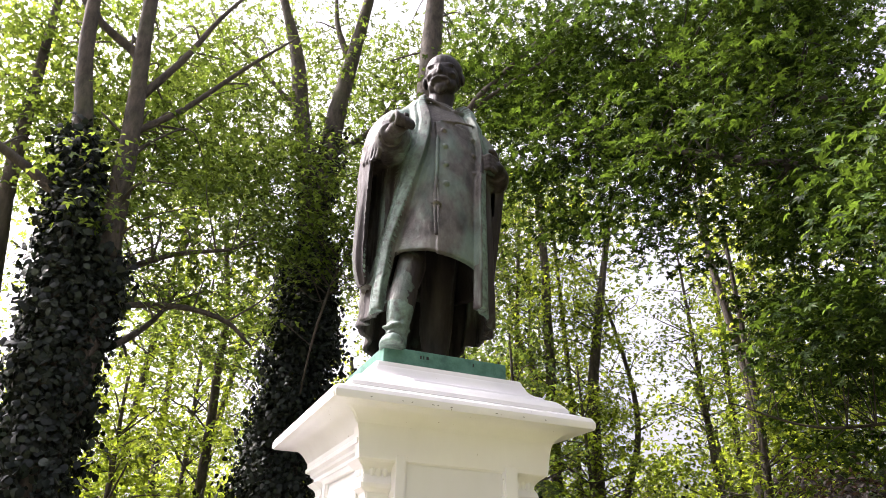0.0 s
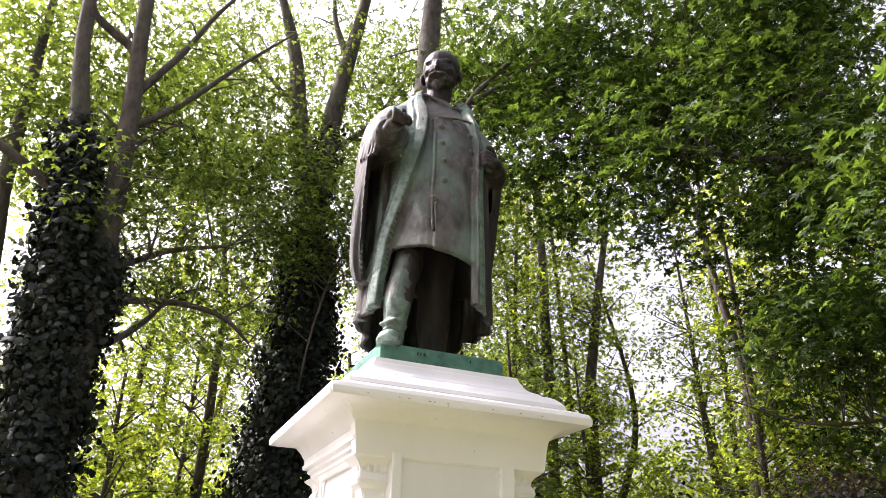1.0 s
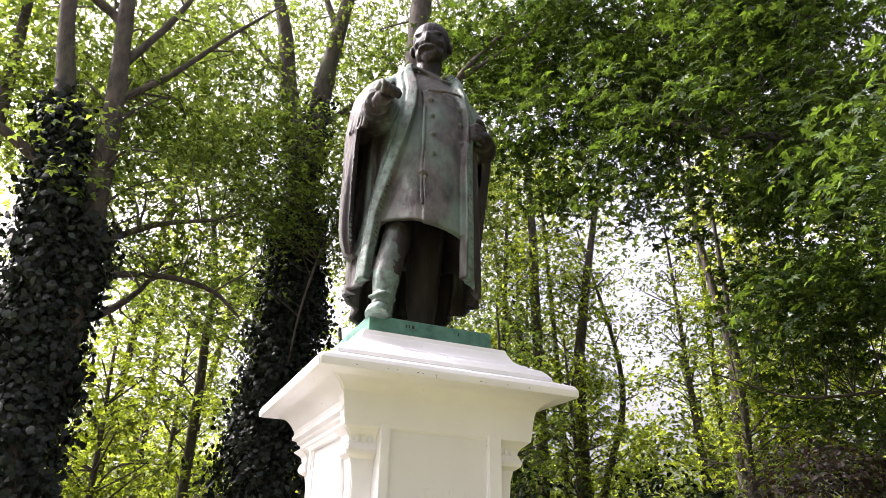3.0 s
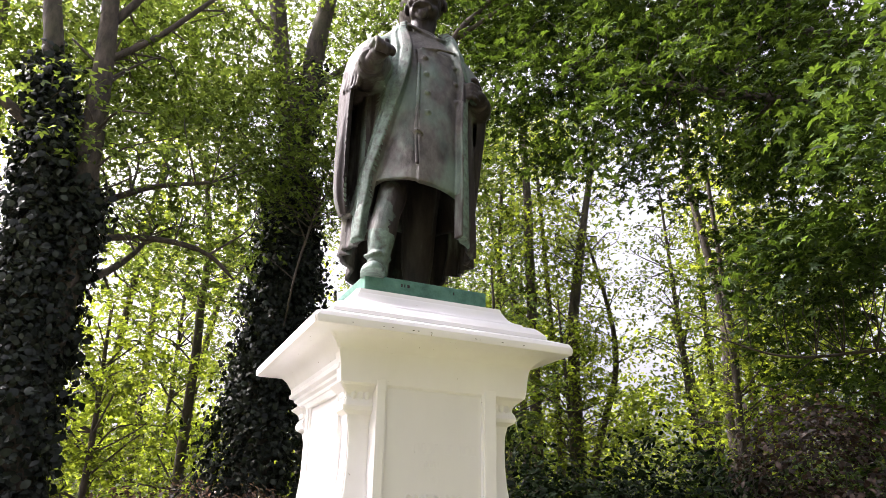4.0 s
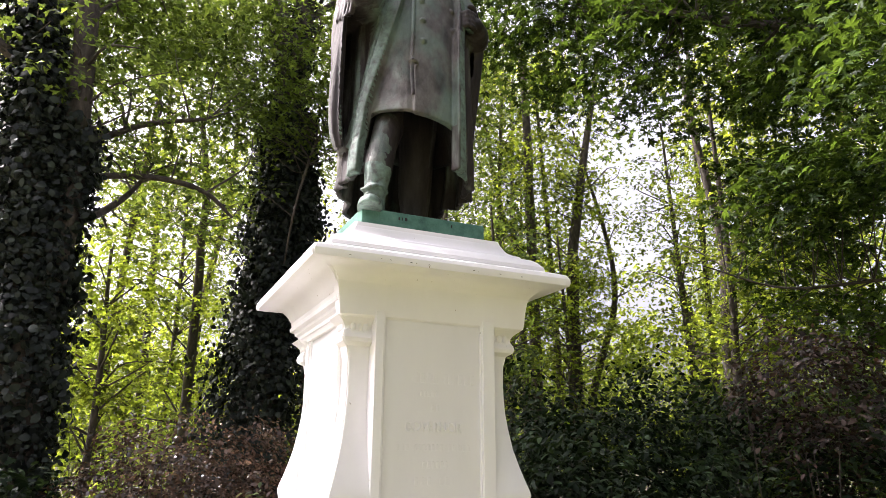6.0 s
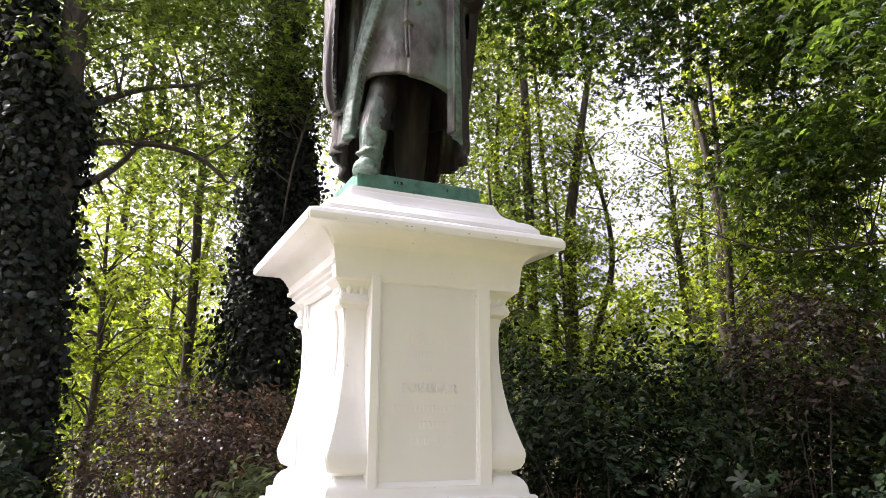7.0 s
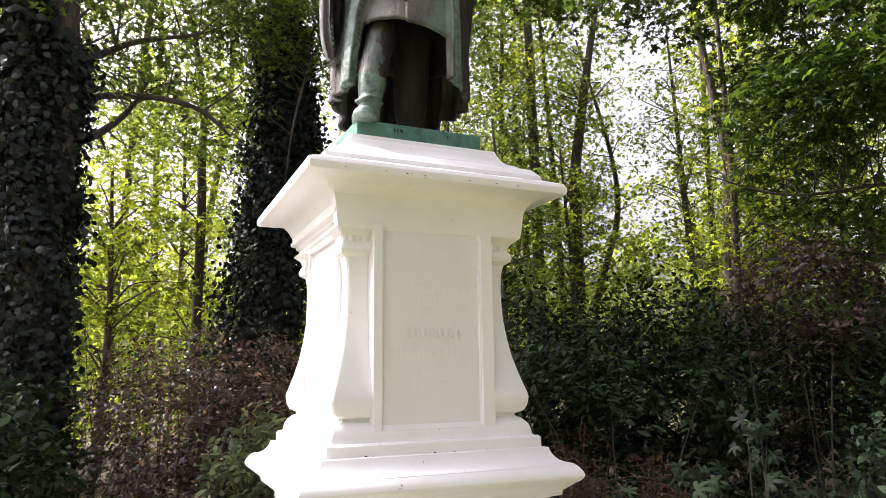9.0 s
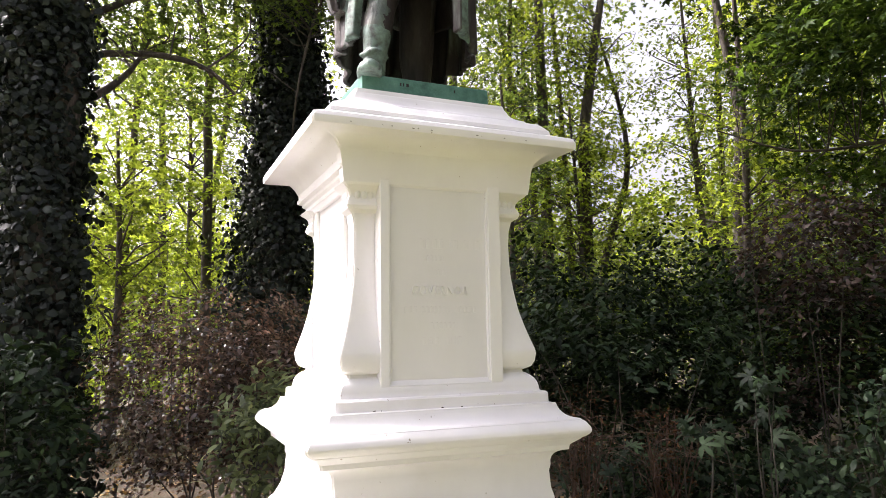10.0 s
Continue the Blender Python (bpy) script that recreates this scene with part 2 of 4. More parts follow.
class Tubes:
    """Gathers tapered round tubes into one quad mesh."""

    def __init__(self):
        self.v, self.f, self.n = [], [], 0

    def add(self, path, sides=8, lump=0.0, rng=None):
        path = np.asarray(path, float)
        c, r = path[:, :3], path[:, 3]
        tan = np.gradient(c, axis=0)
        tan /= np.linalg.norm(tan, axis=1)[:, None] + 1e-9
        ref = np.where(np.abs(tan[:, 2:3]) > 0.9, (1.0, 0, 0), (0, 0, 1.0))
        u = np.cross(tan, ref)
        u /= np.linalg.norm(u, axis=1)[:, None] + 1e-9
        w = np.cross(tan, u)
        if np.abs(tan[:, 2]).min() < 0.9 < np.abs(tan[:, 2]).max():
            u = np.cross(tan, (0.31, 0.87, 0.2))
            u /= np.linalg.norm(u, axis=1)[:, None] + 1e-9
            w = np.cross(tan, u)
        ang = np.arange(sides) * 2 * np.pi / sides
        rr = r[:, None] * np.ones(sides)
        if lump:
            rr = rr * (1 + lump * rng.normal(size=rr.shape))
        ring = c[:, None] + rr[..., None] * (np.cos(ang)[None, :, None] * u[:, None] + np.sin(ang)[None, :, None] * w[:, None])
        i = np.arange(len(c) - 1)[:, None] * sides + np.arange(sides)[None]
        j = np.arange(len(c) - 1)[:, None] * sides + (np.arange(sides)[None] + 1) % sides
        self.f.append(np.stack([i, j, j + sides, i + sides], -1).reshape(-1, 4) + self.n)
        self.v.append(ring.reshape(-1, 3))
        self.n += ring.shape[0] * sides

    def mesh(self, name, mat):
        return mesh_of(name, np.vstack(self.v), np.vstack(self.f), mat, True)


def leaf_mesh(name, at, facing, size, mat, rng, lobes=1, slim=0.55, droop=0.15, rounded=False):
    """Leaves at points: each of one or several pointed blades spread from its stalk, folded along the midrib."""
    n = len(at)
    facing = facing / (np.linalg.norm(facing, axis=1)[:, None] + 1e-9)
    d = rng.normal(size=(n, 3))
    d -= (d * facing).sum(1)[:, None] * facing
    d /= np.linalg.norm(d, axis=1)[:, None] + 1e-9
    s = np.cross(facing, d)
    size = size * rng.uniform(0.5, 1.3, n)
    vs = []
    spread = np.linspace(-1, 1, lobes) * (0 if lobes == 1 else 1.15 if lobes == 3 else 1.7)
    for a in spread:
        long = 1.0 - 0.28 * abs(a) / 1.7
        di = d * np.cos(a) + s * np.sin(a)
        si = -d * np.sin(a) + s * np.cos(a)
        z = size[:, None]
        wide = slim if lobes == 1 else slim * (0.95 if lobes == 3 else 0.66)
        mid = at + di * z * long * 0.5
        if rounded:   # a fuller blade, widest past its middle
            low, far = at + di * z * long * 0.3, at + di * z * long * 0.68 - facing * z * droop * 0.3
            lift = facing * z * 0.05
            vs += [at, low + si * z * wide * 0.36 + lift, far + si * z * wide * 0.46 + lift, at + di * z * long - facing * z * droop, far - si * z * wide * 0.46 + lift, low - si * z * wide * 0.36 + lift]
            continue
        vs += [at, mid + si * z * wide * 0.5 + facing * z * 0.07, at + di * z * long - facing * z * droop, mid - si * z * wide * 0.5 + facing * z * 0.07]
    step = 6 if rounded else 4
    k = step * lobes
    v = np.stack(vs, 1).reshape(-1, 3)
    blade = ((0, 1, 5), (1, 2, 4), (1, 4, 5), (2, 3, 4)) if rounded else ((0, 1, 2), (0, 2, 3))
    tri = np.array([[step * q + i for i in t] for q in range(lobes) for t in blade])
    if lobes > 1:   # one shared stalk point, so that a leaf is one island
        tri[tri % step == 0] = 0
    f = (np.arange(n)[:, None, None] * k + tri[None]).reshape(-1, 3)
    return mesh_of(name, v, f, mat)


def spray_points(rng, centres, per, radius, thick, out):
    """Leaves in flat layered sprays round twig ends; returns places and facings."""
    k = len(centres)
    ang, rad = rng.uniform(0, 2 * np.pi, (k, per)), radius * np.sqrt(rng.uniform(0, 1, (k, per)))
    rad = rad * rng.uniform(0.6, 1.3, (k, 1))
    tilt = rng.normal(0, 0.28, (k, 2)) + out * 0.25
    x, y = np.cos(ang) * rad, np.sin(ang) * rad
    z = rng.normal(0, thick, (k, per)) - tilt[:, :1] * x - tilt[:, 1:] * y - 0.12 * rad ** 2 / radius
    p = centres[:, None] + np.stack([x, y, z], -1)
    f = np.stack([tilt[:, :1] + rng.normal(0, 0.62, (k, per)), tilt[:, 1:] + rng.normal(0, 0.62, (k, per)), np.ones((k, per))], -1)
    return p.reshape(-1, 3), f.reshape(-1, 3)


def crown_centres(rng, blobs):
    """Twig ends scattered through uneven masses of crown."""
    out = []
    for x, y, z, rx, ry, rz, n in blobs:
        p = rng.normal(size=(n, 3))
        p /= np.linalg.norm(p, axis=1)[:, None]
        p *= (rng.uniform(0.15, 1, n) ** 0.45)[:, None]
        out.append(p * (rx, ry, rz) + (x, y, z))
    return np.vstack(out)


def tree(label, stems, blobs, seed, leaf, size=0.11, per=34, radius=0.5, lobes=3, bark=None, limbs=(), ivy=(), thick=0.07, group="trees of the wood", category="tree", name="tree", twigs=True):
    """stems, limbs: lists of (x, y, z, r) rows; blobs: masses of crown; ivy: (stem index, z to, spread, count)."""
    rng = np.random.default_rng(seed)
    bark = bark or BARK
    root = thing(name, label, category, group, at=stems[0][0][:3])
    paths = [smooth_path(s, 8) for s in stems]
    for i, p in enumerate(paths):
        t = Tubes()
        t.add(p, 14, 0.035, rng)
        part_mesh("trunk" if i == 0 else "stem", t.mesh("trunk", bark), root)
    lp = [smooth_path(s, 7) for s in limbs]
    for p in lp:
        t = Tubes()
        t.add(p, 8, 0.04, rng)
        part_mesh("limb", t.mesh("limb", bark), root)
    c = crown_centres(rng, blobs)
    c = c[c[:, 2] > 0.25]
    hold = np.vstack(paths + lp)
    if twigs:
        t = Tubes()
        for q in c[rng.uniform(size=len(c)) < 0.6]:
            flat = np.linalg.norm(hold[:, :2] - q[:2], axis=1)
            gap = np.linalg.norm(hold[:, :3] - q, axis=1) + 2.0 * np.maximum(0, hold[:, 2] - q[2] + 0.1 + 0.3 * flat)
            a = hold[np.argmin(gap)]
            far = np.linalg.norm(q - a[:3])
            if far > 1.25:
                continue
            m = (a[:3] + q) / 2 + rng.normal(0, 0.05 + 0.10 * far, 3) + (0, 0, 0.05 + 0.05 * far)
            r = min(a[3] * 0.5, 0.007 + 0.010 * np.linalg.norm(q - a[:3]))
            t.add(smooth_path([(*a[:3], r), (*m, r * 0.65), (*q, 0.004)], 4), 5)
        part_mesh("branchwork", t.mesh("branchwork", bark), root)
    out = c[:, :2] - hold[:, :2].mean(0)
    out /= np.linalg.norm(out, axis=1)[:, None] + 0.5
    p, f = spray_points(rng, c, per, radius, thick, out)
    part_mesh("crown", leaf_mesh("crown", p, f, size, leaf, rng, lobes), root)
    for i, top, spread, count in ivy:
        path = paths[i][paths[i][:, 2] < top]
        k = rng.integers(0, len(path), count)
        ang = rng.uniform(0, 2 * np.pi, count)
        uneven = 0.7 + 0.4 * np.sin(3 * ang + path[k, 2] * 2.1) + 0.5 * np.sin(path[k, 2] * 3.7 + ang) * np.sin(path[k, 2] * 1.3 + 2 * ang)
        rad = path[k, 3] + spread * (1 - 0.6 * path[k, 2] / top) * uneven * rng.uniform(0.1, 1.15, count) ** 0.7 * np.where(rng.uniform(size=count) < 0.05, 1.9, 1.0)
        way = np.stack([np.cos(ang), np.sin(ang), np.zeros(count)], -1)
        p = path[k, :3] + way * rad[:, None] + rng.normal(0, 0.06, (count, 3)) + np.stack([0 * ang, 0 * ang, rng.uniform(-0.12, 0.12, count)], -1)
        part_mesh("ivy", leaf_mesh("ivy", p, way + rng.normal(0, 0.75, (count, 3)) + (0, 0, 0.3), 0.082, LEAF_IVY, rng, 1, 0.8, 0.3, True), root, "dark glossy ivy climbing the trunk")
    return root


def shrub(label, blobs, seed, leaf, size, per, radius, lobes=1, slim=0.5, stems=7, name="shrub", group="undergrowth", thick=0.10, face=(0, 0)):
    rng = np.random.default_rng(seed)
    c = crown_centres(rng, blobs)
    c[:, 2] = np.abs(c[:, 2] - 0.12) + 0.12
    x, y = c[:, 0].mean(), c[:, 1].mean()
    root = thing(name, label, "shrub", group, at=(x, y, 0))
    t = Tubes()
    for q in c[:: max(1, len(c) // (stems * 3))]:
        a = np.array((x + (q[0] - x) * 0.35 + rng.normal(0, 0.1), y + (q[1] - y) * 0.35 + rng.normal(0, 0.1), -0.03))
        m = (a + q) / 2 + rng.normal(0, 0.08, 3)
        t.add(smooth_path([(*a, 0.010), (*m, 0.007), (*q, 0.003)], 4), 5)
    part_mesh("stemwork", t.mesh("stemwork", BARK_DARK), root)
    out = (c[:, :2] - (x, y)) / (np.linalg.norm(c[:, :2] - (x, y), axis=1)[:, None] + 0.4)
    p, f = spray_points(rng, c, per, radius, thick, out)
    f[:, :2] += np.repeat(out, per, 0) * 0.5 + face
    keep = p[:, 2] > 0.02
    part_mesh("foliage", leaf_mesh("foliage", p[keep], f[keep], size, leaf, rng, lobes, slim, 0.2, True), root)
    return root


# ---- ground ----
def ground_sheet():
    rng = np.random.default_rng(3)
    g = np.sinh(np.linspace(-7.2, 7.2, 151))
    g = g / g.max() * 900
    X, Y = np.meshgrid(g, g)
    Z = 0.04 * np.sin(X * 1.3 + 0.7) * np.cos(Y * 1.1) + rng.normal(0, 0.008, X.shape)
    Z *= np.clip((np.hypot(X, Y) - 1.0) / 2, 0, 1) * (np.hypot(X, Y) < 60)
    n = len(g)
    i = (np.arange(n - 1)[:, None] * n + np.arange(n - 1)[None]).ravel()
    me = mesh_of("ground", np.stack([X, Y, Z], -1).reshape(-1, 3), np.stack([i, i + 1, i + n + 1, i + n], -1), SOIL, True)
    tagged(new("ground", me), "mown grass giving way to brown leaf-strewn woodland soil", "ground", kind="structure")
    p = np.stack([rng.uniform(-5, 6, 5000), rng.uniform(0.5, 8, 5000), rng.uniform(0.0, 0.05, 5000)], -1)
    f = rng.normal(0, 0.35, (5000, 3)) + (0, 0, 1)
    tagged(new("leaf_litter", leaf_mesh("leaf_litter", p, f, 0.09, LEAF_DRY, rng, 1, 0.6)), "dry brown fallen leaves on the soil", "leaf litter", kind="stuff")


ground_sheet()


# ---- pedestal ----
def square_ring(w, z, r=0.0):
    return [(-w, -w, z), (w, -w, z), (w, w, z), (-w, w, z)]


def soft_shaded(bm, limit=21):
    """Smooth shading over gentle curves, crisp arrises elsewhere."""
    bmesh.ops.recalc_face_normals(bm, faces=bm.faces)
    for f in bm.faces:
        f.smooth = True
    for e in bm.edges:
        e.smooth = len(e.link_faces) == 2 and e.calc_face_angle(0) < radians(limit)
    return bm


def moulded(profile):
    """A square moulded course from rows (half width, height), from the bottom up."""
    bm = bmesh.new()
    loft(bm, [square_ring(w, z) for w, z in profile])
    edges = [e for e in bm.edges if abs(e.verts[0].co.x - e.verts[1].co.x) < 0.15 and abs(e.verts[0].co.y - e.verts[1].co.y) < 0.15 and abs(e.verts[0].co.z - e.verts[1].co.z) > 1e-4]
    bmesh.ops.bevel(bm, geom=edges, offset=0.009, segments=3, affect="EDGES")
    return soft_shaded(bm)


def arc(w0, z0, w1, z1, bow, steps=7):
    """Points of a curved moulding between two points; bow: how far it swells, as a share of its chord."""
    out = []
    for i in range(steps + 1):
        s = i / steps
        k = bow * 4 * s * (1 - s)
        out.append((w0 + (w1 - w0) * s + (z1 - z0) * k, z0 + (z1 - z0) * s - (w1 - w0) * k))
    return out


def pedestal():
    root = thing("pedestal", "tall white-painted moulded stone pedestal under the statue", "pedestal")
    foot = [(1.02, -0.05), (1.02, 0.28), (1.0, 0.30), (0.95, 0.30), (0.95, 0.50)] + arc(0.93, 0.52, 0.605, 0.90, -0.22) + arc(0.612, 0.93, 0.66, 1.01, -0.2) + [(0.685, 1.015), (0.69, 1.04), (0.735, 1.075)]
    foot += arc(0.737, 1.08, 0.752, 1.165, 0.38) + [(0.745, 1.173), (0.70, 1.174)]
    part("base", moulded(foot), PAINT, root)
    step = [(0.69, 1.17), (0.741, 1.1715), (0.740, 1.178)] + arc(0.732, 1.182, 0.645, 1.245, -0.16) + [(0.64, 1.262), (0.612, 1.266), (0.61, 1.318), (0.602, 1.325), (0.58, 1.328)] + arc(0.575, 1.34, 0.51, 1.43, 0.16) + [(0.505, 1.45)]
    part("ledge", moulded(step), PAINT, root)
    core = [(0.445, 1.44), (0.445, 2.46)]
    part("die", moulded(core), PAINT, root)
    cornice = [(0.495, 2.42), (0.505, 2.445), (0.512, 2.45), (0.515, 2.47), (0.532, 2.482), (0.535, 2.498), (0.56, 2.508), (0.563, 2.53), (0.553, 2.54), (0.556, 2.565)]
    cornice += arc(0.562, 2.575, 0.735, 2.672, -0.20, 9) + [(0.752, 2.676), (0.757, 2.69), (0.757, 2.715), (0.745, 2.738), (0.66, 2.772), (0.63, 2.772)]
    part("cornice", moulded(cornice), PAINT, root)
    top = [(0.625, 2.768), (0.648, 2.769), (0.654, 2.776), (0.650, 2.80)] + arc(0.64, 2.81, 0.56, 2.86, 0.12) + [(0.55, 2.875)] + arc(0.54, 2.88, 0.47, 2.95, -0.12) + [(0.462, 2.96), (0.455, 2.985), (0.43, 2.992)]
    part("cap_slab", moulded(top), PAINT, root)
    # corner scrolls
    prof = [(0.515, 1.445), (0.545, 1.46), (0.560, 1.49), (0.567, 1.535), (0.562, 1.56), (0.545, 1.61), (0.524, 1.68), (0.50, 1.77), (0.483, 1.87), (0.471, 1.96), (0.465, 2.05), (0.463, 2.15), (0.466, 2.23), (0.477, 2.285), (0.507, 2.305), (0.515, 2.325), (0.508, 2.35), (0.496, 2.37), (0.499, 2.388), (0.513, 2.408), (0.534, 2.424), (0.546, 2.436)]
    bm = bmesh.new()
    inner = 0.352
    loft(bm, [[(inner, -w, z), (w, -w, z), (w, -inner, z), (inner, -inner, z)] for w, z in prof])
    edges = [e for e in bm.edges if all(v.co.x > inner + 0.02 and v.co.y < -inner - 0.02 for v in e.verts)]
    bmesh.ops.bevel(bm, geom=edges, offset=0.007, segments=2, affect="EDGES")
    soft_shaded(bm)
    scroll = part("scroll", bm, PAINT, root)
    # small leaf pads on the heads of the scrolls
    bm = bmesh.new()
    for q in (0.385, 0.42, 0.455):
        for flip in (0, 1):
            made = bmesh.ops.create_uvsphere(bm, u_segments=8, v_segments=6, radius=1)
            for v in made["verts"]:
                c = Vector((q + v.co.x * 0.017, -0.496 - v.co.y * 0.014, 2.388 + v.co.z * 0.034))
                v.co = Vector((-c.y, -c.x, c.z)) if flip else c
    pads = part("leaf_ornament", bm, PAINT, scroll, smooth=True)
    for k in (1, 2, 3):
        turn = pose(0, 0, 0, 0, 0, 90 * k)
        s = new("scroll", scroll.data)
        s.parent, s.matrix_basis = root, turn
        p = new("leaf_ornament", pads.data)
        p.parent = s
    # plain frieze block over the inscribed panel, running up into the cove
    bm = bmesh.new()
    loft(bm, [[(-w, -d, z), (w, -d, z), (w, -0.49, z), (-w, -0.49, z)] for w, d, z in ((0.530, 0.548, 2.428), (0.545, 0.5585, 2.438), (0.551, 0.5625, 2.47), (0.556, 0.5655, 2.515), (0.562, 0.569, 2.56), (0.568, 0.573, 2.588), (0.574, 0.578, 2.606))])
    part("frieze", soft_shaded(bm), PAINT, root)

    # framed panels: the inscribed one stands further proud than the others
    def framed(d, top, turn, wl, il, ir, wr, bead):
        z0, a0 = 1.325, 1.388
        bm = bmesh.new()
        for x0, x1 in ((-wl, -il), (ir, wr)):
            box(bm, x0, x1, -d, -0.44, z0, top, 0.004)
        box(bm, -il, ir, -d, -0.44, z0, a0, 0.004)
        # fine bead along the inner edge
        box(bm, -il - 0.004, -il + bead, -d + 0.009, -0.445, a0, top, 0.004)
        box(bm, ir - bead, ir + 0.004, -d + 0.009, -0.445, a0, top, 0.004)
        box(bm, -il, ir, -d + 0.009, -0.445, a0 - 0.004, a0 + bead, 0.004)
        f = part("panel_frame", bm, PAINT, root)
        bm = bmesh.new()
        box(bm, -il - 0.003, ir + 0.003, -d + 0.022, -0.442, a0 - 0.003, top - 0.002)
        p = part("panel", bm, PANEL, root)
        f.matrix_basis = p.matrix_basis = pose(0, 0, 0, 0, 0, turn)

    framed(0.566, 2.462, 0, 0.3515, 0.300, 0.278, 0.353, 0.010)
    for k in (1, 2, 3):
        framed(0.492, 2.50, 90 * k, 0.353, 0.298, 0.298, 0.353, 0.012)
    # raised lettering, painted over
    txt = bpy.data.curves.new("word", "FONT")
    txt.body, txt.size, txt.align_x, txt.align_y, txt.extrude, txt.bevel_depth = "GOVERNOR", 0.075, "CENTER", "CENTER", 0.0055, 0.0008
    o = new("word", txt)
    o.data.materials.append(PANEL)
    o.parent = root
    o.matrix_basis = pose(-0.008, -0.5445, 1.876, 90, 0, 0) @ Matrix.Diagonal((0.74, 1.0, 1, 1))
    txt.space_character, txt.offset = 1.12, -0.0016
    for z, h, spans in ((2.13, 0.05, ((-0.13, 0.02), (0.05, 0.10), (0.13, 0.24))), (2.05, 0.03, ((-0.09, 0.02),)), (1.975, 0.03, ((-0.03, 0.03),)),
                        (1.775, 0.032, ((-0.22, -0.14), (-0.12, 0.05), (0.07, 0.21))), (1.69, 0.034, ((-0.07, 0.08),)), (1.61, 0.04, ((-0.12, -0.01), (0.02, 0.12)))):
        for x0, x1 in spans:
            bm = bmesh.new()
            many = max(2, round((x1 - x0) / (h * 0.8)))
            for q in range(many):
                x = x0 + (q + 0.5) * (x1 - x0) / many
                box(bm, x - h * 0.22, x + h * 0.22, -0.5455, -0.538, z - h / 2, z + h / 2, 0.0012)
            tagged(part("worn_word", bm, PANEL, root), kind="stuff")


pedestal()


def paint_chips():
    """Chips and lichen spots along the weathered edges of the pedestal."""
    rng = np.random.default_rng(9)
    root = bpy.data.objects["pedestal"]
    edges = ((2.7725, 0.6515, 0.63, 64, 0.0028), (2.692, 0.757, 0.74, 12, 0.0025), (1.1735, 0.731, 0.70, 12, 0.002), (1.09, 0.741, 0.72, 7, 0.004), (1.268, 0.613, 0.59, 5, 0.003))
    for z, w, reach, count, tall in edges:
        for k in range(count):
            bm = bmesh.new()
            bmesh.ops.create_icosphere(bm, subdivisions=1, radius=1)
            a = rng.uniform(-reach, reach)
            long = rng.uniform(0.003, 0.011) * (2 if count > 50 else 1)
            side = rng.uniform() < 0.3
            for v in bm.verts:
                c = Vector((a + v.co.x * long * rng.uniform(0.7, 1.2), -w + 0.001 + v.co.y * 0.003, z + v.co.z * tall * rng.uniform(0.7, 1.4)))
                v.co = Vector((c.y, c.x, c.z)) if side else c
            part("paint_chip", bm, BARK_DARK, root)


paint_chips()


